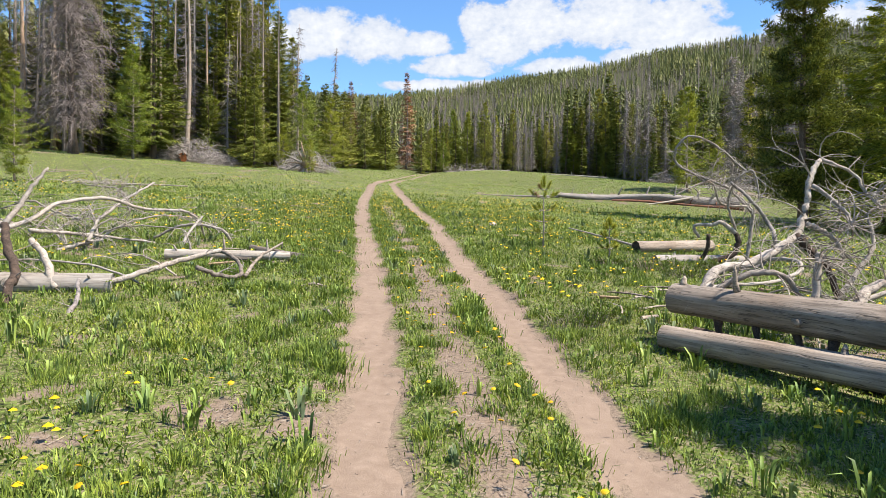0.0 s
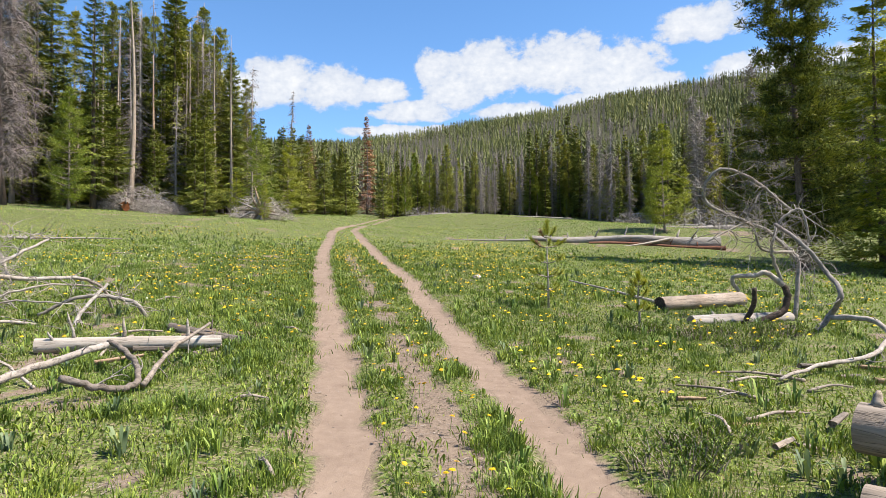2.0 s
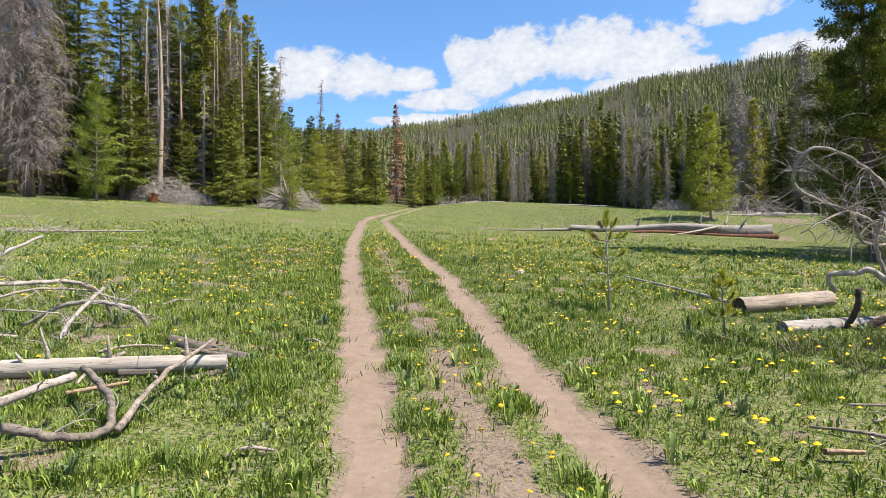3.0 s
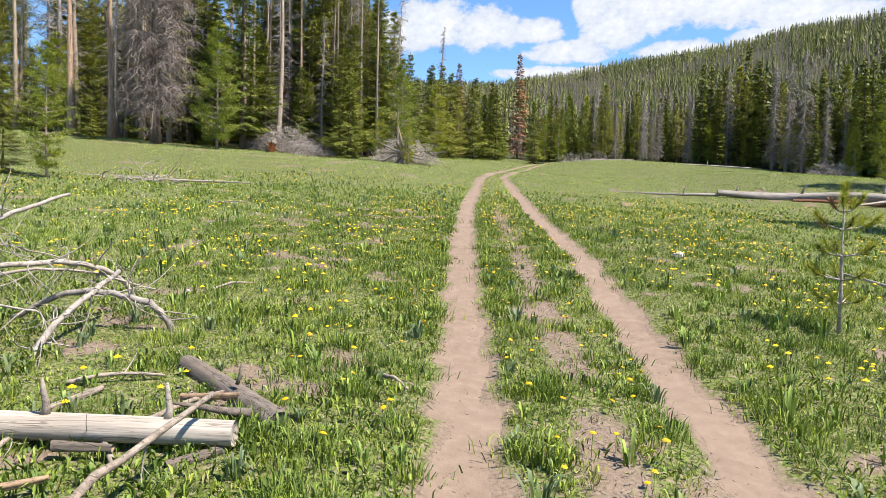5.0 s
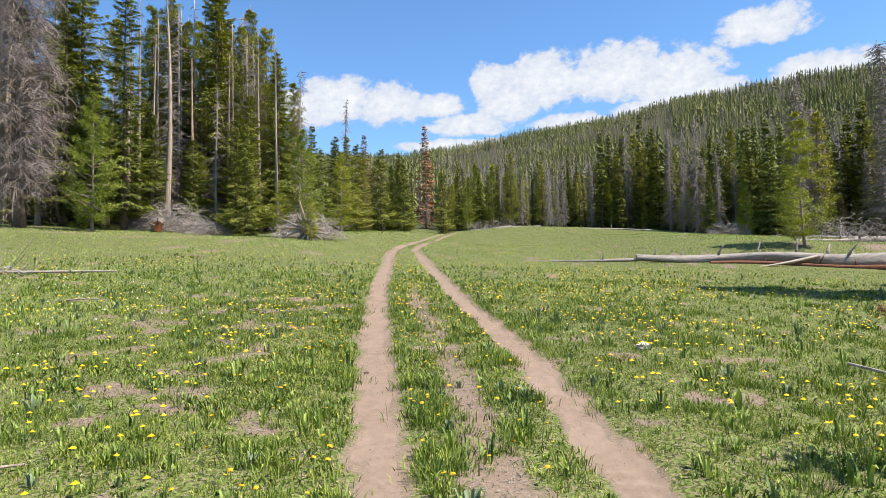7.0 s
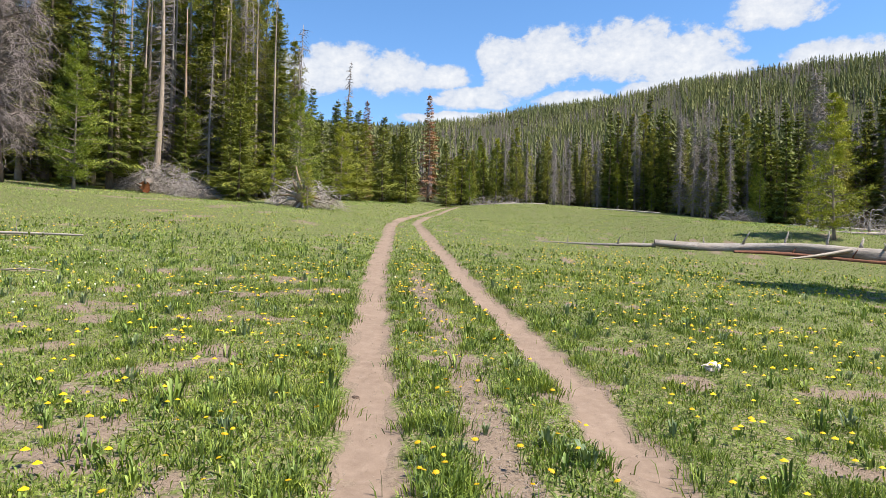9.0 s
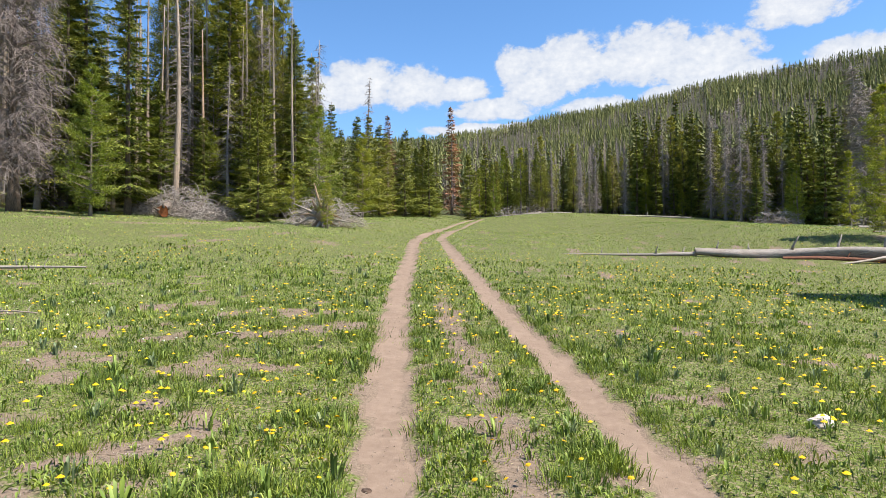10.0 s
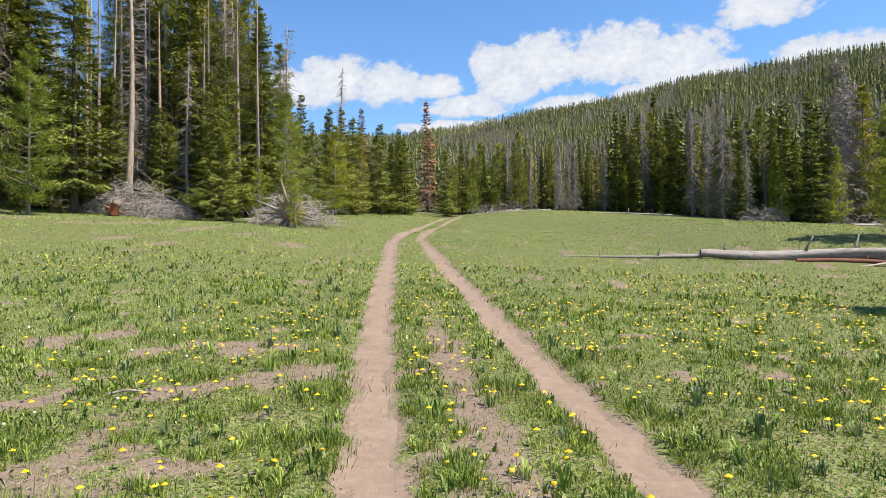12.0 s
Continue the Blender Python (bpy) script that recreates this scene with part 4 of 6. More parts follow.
def fallen_log(name, a, b, r0, r1, label, material, ends=CUT_END, seed=1, stubs=(), group="fallen logs", lump=0.05):
    """A log from a to b. stubs: (share of the length, angle round it, length, radius)."""
    length = (Vector(b) - Vector(a)).length
    ob = thing(name, label, "log", along(a, b), group)
    v, f, rings = log_body(length, r0, r1, seed, lump=lump, wave=0.02 if lump < 0.1 else 0.06)
    part("stem", smooth(mesh_np("stem", v, f, material)), ob)
    for ring, inward in zip(rings, (1, -1)):
        ev, ef = end_disc(ring, inward, seed)
        part("end_face", mesh_np("end_face", ev, ef, ends), ob, "cut or broken end face")
    rng = random.Random(seed)
    for s, ang, ln, r in stubs:
        rr = r0 + (r1 - r0) * s
        d = Vector((rng.uniform(-0.3, 0.3), math.cos(ang), math.sin(ang))).normalized()
        p = Vector((s * length, 0, 0)) + d * rr * 0.8
        soup = Soup()
        soup.tube([p, p + d * ln * 0.35, p + d * ln * 0.7 + Vector((0.1 * ln, 0, 0)), p + d * ln + Vector((0.15 * ln, 0, 0))], [r * 1.3, r * 0.85, r * 0.65, r * 0.25], 7, True, 0.12, rng)
        # downward stubs coloured dark for the shade and debris below the log
        part("branch_stub", soup.mesh("branch_stub", DARK_WOOD if ang < -1.3 else material, True), ob)
    return ob


def on(x, y, up):
    return (x, y, H(x, y) + up)


fallen_log("fallen_log", (2.83, 6.0, 1.01), (5.5, 3.0, 0.76), 0.15, 0.2, "thick weathered grey log lying on its branch stubs", LOG, LOG, 1,
           [(0.03, 1.4, 0.1, 0.035), (0.24, -0.2, 0.09, 0.04), (0.3, 3.4, 0.06, 0.05), (0.12, -1.5, 0.3, 0.04), (0.2, -1.7, 0.32, 0.03), (0.28, -1.4, 0.34, 0.035), (0.37, -1.6, 0.38, 0.04), (0.17, 1.7, 0.26, 0.028)])
fallen_log("fallen_log", (2.66, 5.72, 0.66), (5.35, 2.95, 0.42), 0.112, 0.135, "weathered grey log sunk in the grass below another", LOG, LOG, 2, [(0.42, 0.2, 0.12, 0.03), (0.4, 1.4, 0.12, 0.035)])
# added dark log: stands for the shade and debris between the two logs
fallen_log("fallen_log", on(3.05, 6.1, 0.1), on(5.7, 3.2, 0.12), 0.1, 0.12, "dark filler log added in the shaded gap under the thick grey log", DARK_WOOD, DARK_WOOD, 14, lump=0.2)
fallen_log("fallen_log", on(-3.26, 6.8, 0.08), on(-5.6, 6.2, 0.09), 0.118, 0.135, "bleached white log piece with a sawn end in the grass", WHITE_LOG, WHITE_LOG, 3, [(0.1, 0.6, 0.1, 0.02)])
fallen_log("fallen_log", on(-1.94, 9.45, 0.075), on(-3.72, 9.04, 0.06), 0.07, 0.08, "bleached pale log with small upright stubs", WHITE_LOG, WHITE_LOG, 4,
           [(0.2, 1.5, 0.22, 0.022), (0.55, 1.4, 0.24, 0.022), (0.8, 1.6, 0.3, 0.018), (0.9, 1.2, 0.12, 0.02)])
fallen_log("fallen_log", on(-1.85, 9.74, 0.04), on(-2.9, 10.42, 0.04), 0.115, 0.08, "dark grey weathered log end with cracks sunk in grass", DARK_LOG, DARK_LOG, 5, [(0.12, 0.25, 0.42, 0.026), (0.4, 1.7, 0.13, 0.011)], lump=0.12)
fallen_log("fallen_log", on(4.42, 13.75, 0.12), on(6.45, 14.85, 0.12), 0.132, 0.14, "grey cut log with a dark hollow end", LOG, DARK_WOOD, 6, [(0.5, 0.7, 0.08, 0.05)])
fallen_log("fallen_log", on(4.5, 12.5, 0.02), on(6.5, 13.3, 0.02), 0.1, 0.11, "pale rotten log half sunk in the grass", GREY_LOG, LOG, 7, [(0.25, 1.0, 0.12, 0.03)])
fallen_log("fallen_log", on(3.4, 16.5, 0.2), on(4.6, 14.45, 0.05), 0.016, 0.032, "thin grey dead pole leaning in the grass", BRANCH, BRANCH, 8)
fallen_log("fallen_log", on(0.9, 38.3, -0.02), on(6.2, 38.75, 0.08), 0.02, 0.08, "slender grey top of a long fallen trunk", GREY_LOG, GREY_LOG, 9, [(0.3, 1.5, 0.3, 0.02), (0.5, 1.3, 0.28, 0.02), (0.7, 1.8, 0.35, 0.03), (0.9, 1.2, 0.3, 0.03)])
fallen_log("fallen_log", on(6.15, 38.75, 0.17), on(16.3, 37.6, 0.36), 0.15, 0.31, "long grey fallen trunk across the meadow", GREY_LOG, DARK_WOOD, 10,
           [(0.08, 1.5, 0.35, 0.04), (0.2, 1.1, 0.3, 0.04), (0.34, 1.7, 0.55, 0.05), (0.46, -0.5, 0.7, 0.06), (0.5, 1.4, 0.6, 0.05), (0.66, 1.6, 0.65, 0.06), (0.78, 1.2, 0.5, 0.07), (0.3, -1.2, 0.4, 0.05), (0.62, -1.0, 0.5, 0.06), (0.85, 2.2, 0.6, 0.05), (0.9, 0.6, 0.7, 0.06)], lump=0.14)
fallen_log("fallen_log", on(15.5, 43.8, 0.03), on(20.5, 44.6, 0.08), 0.07, 0.15, "second grey fallen trunk behind the long one", GREY_LOG, ORANGE_ROT, 11, [(0.3, 1.5, 0.5, 0.04), (0.5, 1.2, 0.9, 0.05), (0.7, 1.7, 0.8, 0.05)], lump=0.12)
fallen_log("fallen_log", on(10.9, 37.3, 0.04), on(13.6, 37.6, 0.42), 0.035, 0.07, "bleached broken limb leaning on the fallen trunk", WHITE_LOG, WHITE_LOG, 12, lump=0.2)
fallen_log("fallen_log", on(9.2, 38.1, 0.03), on(16.4, 37.1, 0.1), 0.07, 0.15, "red-brown rotten trunk lying before the long grey one", RED_ROT, DARK_WOOD, 15, [(0.3, 1.3, 0.35, 0.03), (0.45, 0.4, 0.5, 0.03), (0.6, 1.8, 0.4, 0.035), (0.8, 0.9, 0.6, 0.04)], lump=0.2)
fallen_log("fallen_log", on(-14.6, 25.5, 0.1), on(-11.0, 26.4, 0.08), 0.05, 0.025, "thin bleached fallen stem with upright twigs", WHITE_LOG, WHITE_LOG, 13, [(0.2, 1.5, 0.4, 0.014), (0.42, 1.3, 0.6, 0.014), (0.6, 1.7, 0.3, 0.012), (0.75, 1.2, 0.25, 0.01)])
for k, (x0, y0, x1, y1, r) in enumerate([(19, 80, 25, 78, 0.2), (12, 92, 20, 90.5, 0.22), (24, 62, 33, 60, 0.22), (21, 56, 30, 57.5, 0.2), (-3, 98, 3, 98.5, 0.2), (1, 97, 7, 99.5, 0.2)]):
    fallen_log("fallen_log", on(x0, y0, r * 0.15), on(x1, y1, r * 0.25), r * 0.25, r * 0.55, "grey fallen trunk at the forest edge", GREY_LOG, CUT_END, 20 + k, [(0.4, 1.4, 0.6, 0.04), (0.7, 1.7, 0.5, 0.04)])


for k, (x, y, turn, ln, r) in enumerate([(2.75, 7.35, 15, 0.32, 0.035), (3.0, 7.0, -25, 0.22, 0.03), (3.45, 7.3, 40, 0.4, 0.03), (2.5, 7.9, 5, 0.25, 0.022), (3.9, 8.4, 160, 0.5, 0.03), (4.4, 9.3, 20, 0.45, 0.028), (5.0, 9.0, -10, 0.6, 0.03), (3.72, 5.55, 95, 0.16, 0.05), (-2.2, 9.2, 50, 0.3, 0.03), (-2.55, 9.9, 20, 0.35, 0.025), (2.7, 6.75, 35, 0.3, 0.022), (3.2, 7.75, -15, 0.35, 0.024), (3.6, 7.9, 10, 0.3, 0.028), (3.1, 8.3, 60, 0.28, 0.02), (4.7, 9.2, 30, 0.5, 0.026), (5.3, 9.7, 5, 0.45, 0.022), (-3.2, 9.5, 75, 0.4, 0.03), (-2.75, 9.15, 10, 0.3, 0.026), (-2.9, 8.6, 35, 0.45, 0.022), (3.35, 5.95, -30, 0.3, 0.05), (3.8, 5.75, -28, 0.35, 0.06), (4.3, 5.5, -27, 0.4, 0.06)]):
    c, s = math.cos(radians(turn)) * ln, math.sin(radians(turn)) * ln
    fallen_log("wood_chunk", on(x, y, r * 0.7), on(x + c, y + s, r * 0.9), r, r * 0.7, "small broken chunk of brown rotten wood in grass", (CUT_END, LOG, DARK_LOG)[k % 3], CUT_END, 60 + k, group="wood chunks", lump=0.2)


# ---------------------------------------------------------------- dead branches
def twiggy(soup, rng, pts, count, lo, hi, r, curl=1.0, forks=2):
    """Curling twigs along a limb."""
    for i in range(count):
        k = rng.randrange(len(pts) // 4, len(pts))
        p = pts[k]
        d = Vector((rng.uniform(-1, 1), rng.uniform(-1, 1), rng.uniform(-0.6, 0.9))).normalized()
        L = rng.uniform(lo, hi)
        bend = Vector((rng.uniform(-1, 1), rng.uniform(-1, 1), rng.uniform(-1, 0.6))).normalized() * curl
        line, q = [p], p
        spin = rng.uniform(0.3, 1.0)
        for s in range(8):
            d = (d + (bend + d.cross(bend) * 0.5) * (0.2 + 0.055 * s) * spin * 1.2).normalized()
            q = q + d * (L / 8)
            line.append(q)
        soup.tube(line, [r * (1 - 0.1 * s) for s in range(9)], 4, False)
        for f in range(forks):
            j = rng.randrange(2, 6)
            d2 = (d + Vector((rng.uniform(-1, 1), rng.uniform(-1, 1), rng.uniform(-1, 1)))).normalized()
            b2 = Vector((rng.uniform(-1, 1), rng.uniform(-1, 1), rng.uniform(-1, 1))).normalized() * curl
            q2, l2 = line[j], [line[j]]
            for s in range(4):
                d2 = (d2 + b2 * 0.4).normalized()
                q2 = q2 + d2 * (L * 0.11)
                l2.append(q2)
            soup.tube(l2, [r * 0.5 * (1 - 0.2 * s) for s in range(5)], 3, False)


def dead_branches(name, label, limbs, seed, twigs, lo, hi, tr, curl=1.0, group="dead branches", rough=0.006):
    """limbs: (control points, thick radius, thin radius, material)."""
    rng = random.Random(seed)
    ob = thing(name, label, "branch", pose(0, 0, 0), group)
    first = Vector(limbs[0][0][0])
    ob.matrix_basis = Matrix.Translation(first)
    back = Matrix.Translation(-first)
    tw = Soup()
    for pts, r0, r1, mat in limbs:
        line = [back @ p for p in spline(pts, 6)]
        line = [p + Vector((rng.gauss(0, 1), rng.gauss(0, 1), rng.gauss(0, 1))) * rough for p in line]
        s = Soup()
        n = len(line) - 1
        s.tube(line, [r0 + (r1 - r0) * (i / n) for i in range(n + 1)], 8, True, 0.1, rng)
        part("limb", s.mesh("limb", mat, True), ob)
        twiggy(tw, rng, line, twigs, lo, hi, tr, curl)
    if twigs:
        tagged(part("twig_spray", tw.mesh("twig_spray", BRANCH, True), ob), kind="stuff")
    return ob


dead_branches("dead_limb_tangle", "arching crown of bleached dead branches on the meadow", [
    ([(6.61, 13.31, 1.15), (6.73, 13.37, 1.83), (6.79, 13.46, 2.13), (6.75, 13.56, 2.32), (6.28, 13.65, 2.74)], 0.042, 0.026, BRANCH),
    ([(6.82, 13.51, 2.13), (6.31, 13.42, 2.62), (5.92, 13.36, 2.8), (5.23, 13.29, 3.08), (5.06, 13.2, 3.35), (5.3, 13.1, 3.7), (5.81, 13.04, 3.53), (6.48, 13.02, 2.96)], 0.028, 0.024, BRANCH),
    ([(6.32, 13.15, 1.79), (6.12, 13.05, 2.23), (6.15, 12.96, 2.62), (6.29, 12.88, 2.88), (6.52, 12.82, 2.95), (6.64, 12.83, 2.41), (6.4, 12.78, 2.33)], 0.03, 0.014, BRANCH),
    ([(6.66, 13.39, 2.28), (6.02, 13.19, 2.34), (5.68, 12.94, 2.76), (4.91, 12.78, 2.45)], 0.028, 0.01, BRANCH)], 3, 34, 0.35, 1.1, 0.0085, 1.35)
dead_branches("dead_branch", "stout bent dead limb with a dark foot in the grass", [
    ([(6.1, 12.9, 2.75), (6.35, 12.5, 2.35), (6.63, 12.4, 1.93), (6.56, 11.95, 1.6), (6.61, 12.3, 1.27), (6.35, 12.3, 0.98)], 0.028, 0.05, TWIG),
    ([(6.6, 12.3, 1.22), (6.85, 11.7, 1.2), (6.45, 10.8, 1.06), (5.5, 9.82, 0.92), (4.55, 9.24, 0.9), (3.86, 8.76, 0.84)], 0.045, 0.016, BRANCH)], 14, 7, 0.2, 0.6, 0.008, 1.2)
dead_branches("dead_branch", "dark curved dead branch with a pale tip", [
    ([(5.7, 12.8, 1.12), (6.14, 12.86, 1.29), (6.27, 12.89, 1.54), (6.22, 12.93, 1.72)], 0.06, 0.05, DARK_WOOD),
    ([(6.22, 12.93, 1.72), (5.96, 12.96, 1.93), (5.78, 13.02, 1.89), (5.45, 13.09, 1.86), (5.58, 13.17, 1.63)], 0.05, 0.03, BRANCH),
    ([(5.42, 12.72, 1.1), (5.56, 12.64, 1.4), (5.56, 12.56, 1.69)], 0.045, 0.04, DARK_WOOD)], 4, 3, 0.15, 0.4, 0.008)
dead_branches("dead_limb_tangle", "bleached forked dead branches behind the grey logs", [
    ([(3.10, 5.93, 1.05), (3.28, 6.08, 1.26), (3.68, 6.22, 1.34), (4.02, 6.36, 1.50), (4.26, 6.50, 1.64), (4.42, 6.62, 1.95), (4.51, 6.74, 2.25), (4.68, 6.87, 2.48)], 0.055, 0.026, BRANCH),
    ([(4.24, 6.47, 1.63), (4.35, 6.37, 1.47), (4.46, 6.27, 1.30), (4.58, 6.18, 0.88)], 0.045, 0.03, DARK_WOOD),
    ([(4.37, 6.53, 1.76), (4.57, 6.48, 1.65), (4.68, 6.43, 1.51), (4.66, 6.39, 1.34), (4.38, 6.32, 1.37)], 0.03, 0.015, BRANCH),
    ([(4.50, 6.66, 2.17), (4.68, 6.51, 1.96), (4.74, 6.36, 1.79), (4.67, 6.21, 1.69)], 0.025, 0.012, BRANCH),
    ([(4.68, 6.87, 2.48), (4.97, 6.77, 2.32), (5.11, 6.69, 2.07), (5.23, 6.60, 1.90)], 0.02, 0.01, BRANCH)], 5, 24, 0.3, 0.9, 0.009, 1.2)
dead_branches("dead_branch", "bleached dead limbs lying behind the logs", [
    ([(4.14, 5.81, 1.46), (4.09, 5.75, 1.26), (4.04, 5.68, 0.76)], 0.035, 0.04, BRANCH),
    ([(4.35, 5.66, 0.78), (4.47, 5.72, 1.01), (4.59, 5.81, 1.11), (4.92, 5.91, 1.22)], 0.06, 0.04, BRANCH),
    ([(3.14, 5.93, 0.88), (3.26, 5.93, 1.11), (3.61, 5.90, 1.26), (3.86, 5.87, 1.21), (4.11, 5.86, 0.84)], 0.035, 0.025, BRANCH),
    ([(4.39, 6.10, 0.84), (4.98, 6.18, 1.05), (5.64, 6.01, 1.22), (6.14, 6.27, 0.93)], 0.03, 0.015, BRANCH),
    ([(4.73, 6.60, 0.93), (5.31, 6.93, 1.51), (5.39, 7.10, 1.93), (5.89, 7.02, 2.01)], 0.03, 0.01, BRANCH)], 6, 16, 0.3, 0.9, 0.008, 1.2)
dead_branches("dead_branch", "long bleached branch arching over the meadow grass", [
    ([(-5.5, 7.2, 1.2), (-5.2, 7.31, 1.5), (-5.0, 7.9, 1.74), (-4.95, 8.46, 1.99), (-4.75, 9.25, 2.11), (-4.55, 10.07, 1.98), (-4.3, 10.87, 1.99), (-4.22, 11.4, 1.85), (-4.25, 11.8, 1.5)], 0.034, 0.02, BRANCH),
    ([(-5.49, 12.29, 2.6), (-5.35, 11.65, 2.45), (-5.3, 11.0, 2.24), (-5.1, 10.33, 2.1), (-5.1, 9.69, 1.79), (-5.0, 9.2, 1.45)], 0.016, 0.03, BRANCH),
    ([(-6.92, 12.3, 2.55), (-6.43, 11.99, 2.5), (-5.83, 11.66, 2.4), (-5.49, 11.36, 2.0)], 0.012, 0.02, BRANCH),
    ([(-7.61, 10.87, 2.0), (-6.81, 10.53, 2.12), (-6.08, 10.22, 1.9), (-5.5, 9.87, 1.8)], 0.014, 0.02, BRANCH)], 7, 34, 0.25, 0.9, 0.007, 1.0)
dead_branches("dead_branch", "dark broken branch standing up beside the white log", [
    ([(-3.83, 5.77, 0.62), (-3.88, 5.95, 1.0), (-3.94, 6.14, 1.13), (-4.15, 6.31, 1.41), (-4.31, 6.48, 1.66)], 0.05, 0.042, DARK_WOOD),
    ([(-4.31, 6.48, 1.66), (-4.28, 6.66, 1.85), (-4.23, 6.83, 2.11), (-4.16, 7.01, 2.33)], 0.035, 0.015, BRANCH),
    ([(-4.31, 6.48, 1.66), (-4.75, 6.7, 1.62), (-5.2, 7.0, 1.6)], 0.04, 0.035, BRANCH)], 8, 4, 0.2, 0.5, 0.008)
dead_branches("dead_branch", "grey dead branches lying flat in the grass", [
    ([(-5.55, 8.69, 1.6), (-5.47, 9.27, 1.58), (-5.19, 9.86, 1.53), (-4.52, 10.43, 1.42)], 0.034, 0.018, BRANCH),
    ([(-5.43, 9.13, 1.3), (-5.26, 9.48, 1.4), (-5.12, 9.82, 1.48)], 0.034, 0.026, BRANCH),
    ([(-4.81, 10.91, 1.5), (-4.34, 10.98, 1.73), (-3.88, 11.05, 1.73), (-3.58, 11.14, 1.6), (-3.51, 11.24, 1.3)], 0.024, 0.028, BRANCH),
    ([(-4.1, 11.3, 1.9), (-4.05, 10.6, 1.6), (-4.0, 10.2, 1.3)], 0.02, 0.028, BRANCH)], 9, 16, 0.2, 0.7, 0.0065)
dead_branches("dead_branch", "grey curved branch with a hooked end beside the pale log", [
    ([(-3.45, 6.7, 0.93), (-3.12, 6.98, 1.08), (-2.85, 7.4, 1.22), (-2.55, 7.85, 1.34), (-2.5, 8.05, 1.36)], 0.036, 0.028, BRANCH),
    ([(-2.7, 8.5, 1.35), (-2.42, 8.22, 1.29), (-2.22, 8.02, 1.17), (-2.15, 7.86, 1.06), (-2.22, 7.72, 1.03), (-2.4, 7.56, 1.08), (-2.56, 7.42, 1.17)], 0.026, 0.03, DARK_LOG),
    ([(-2.1, 7.85, 1.04), (-2.12, 8.5, 1.26), (-2.06, 9.42, 1.45)], 0.026, 0.015, LOG)], 10, 3, 0.12, 0.4, 0.007)
dead_branches("dead_branch", "short bleached stubs beside the white log", [
    ([(-4.22, 6.8, 1.48), (-3.97, 6.67, 1.28), (-3.78, 6.54, 0.95)], 0.035, 0.045, BRANCH),
    ([(-3.21, 5.39, 0.54), (-3.13, 5.67, 0.73), (-3.17, 5.96, 0.88), (-3.32, 6.24, 1.07)], 0.03, 0.02, TWIG)], 11, 3, 0.15, 0.4, 0.007)
for k, (x, y, turn, ln) in enumerate([(-8.9, 21.0, 10, 0.8), (-1.55, 10.75, -40, 0.35), (3.3, 8.7, 15, 0.6), (-5.0, 20.3, 12, 0.35), (3.1, 11.8, -30, 0.5), (-2.6, 9.4, 70, 0.9), (2.9, 7.5, 20, 0.7), (3.4, 8.1, 150, 0.8), (2.6, 7.1, 80, 0.5), (4.2, 8.9, 170, 0.9), (4.0, 8.5, 20, 0.6), (-3.0, 8.9, 100, 0.6), (-2.4, 9.1, 140, 0.7), (-3.4, 9.9, 30, 0.6), (-4.0, 12.6, 60, 0.5), (-0.6, 6.2, 120, 0.3), (-1.3, 7.6, 20, 0.3)]):
    c, s = math.cos(radians(turn)) * ln, math.sin(radians(turn)) * ln
    dead_branches("fallen_stick", "small dry stick lying in the grass", [([on(x, y, 0.02), on(x + c * 0.5, y + s * 0.5, 0.06), on(x + c, y + s, 0.03)], 0.013 + 0.006 * ln, 0.009, LOG)], 30 + k, 2 if ln < 1 else 9, 0.1, 0.35 * ln + 0.1, 0.006, group="fallen sticks", rough=0.0012)


def brush_pile(x, y, w, d, h, seed, label, count=150):
    """A heap of grey curling brushwood."""
    rng = random.Random(seed)
    ob = thing("brush_pile", label, "brush pile", pose(x, y, H(x, y) - 0.05), "brush piles")
    for piece in range(3):
        s = Soup()
        for i in range(count // 3):
            a, rr = rng.uniform(0, 6.28), math.sqrt(rng.random())
            p = Vector((math.cos(a) * rr * w, math.sin(a) * rr * d, rng.uniform(0, h) * (1 - rr * rr * 0.8)))
            q = Vector((rng.uniform(-1, 1), rng.uniform(-1, 1), rng.uniform(-0.3, 0.7))).normalized()
            b = Vector((rng.uniform(-1, 1), rng.uniform(-1, 1), rng.uniform(-1.2, 0.2)))
            L, line = rng.uniform(0.4, 1.2), [p]
            for k in range(5):
                q = (q + b * 0.7).normalized()
                n = line[-1] + q * L / 5
                n.z = max(n.z, -0.1)
                line.append(n)
            r = rng.uniform(0.009, 0.024)
            s.tube(line, [r * (1 - 0.15 * k) for k in range(6)], 3, False)
        tagged(part("brushwood", s.mesh("brushwood", (TWIG, BRUSH, BRUSH)[piece], True), ob), kind="stuff")
    return ob


brush_pile(-19.8, 47.0, 2.6, 1.5, 1.9, 1, "heap of grey brushwood against the forest edge", 1250)
brush_pile(-17.3, 46.0, 1.5, 1.2, 1.0, 2, "low heap of grey brushwood in the grass", 420)
brush_pile(-10.3, 43.6, 1.9, 1.3, 1.6, 3, "grey brushwood round an upturned root plate", 700)
brush_pile(22.6, 72.6, 2.1, 1.2, 1.7, 4, "grey thorny brush heap in the open meadow", 520)
brush_pile(0.6, 99.0, 4.0, 1.6, 1.6, 5, "heap of grey brushwood before the far forest", 240)
brush_pile(-14.3, 25.3, 1.6, 0.7, 0.4, 8, "low grey tangle of twigs in the meadow", 90)
brush_pile(18.0, 43.5, 2.6, 1.6, 1.7, 6, "tangle of dead branches behind the fallen trunk", 240)
brush_pile(24.0, 58.0, 4.0, 1.2, 1.2, 7, "low tangle of dead branches at the forest edge", 150)
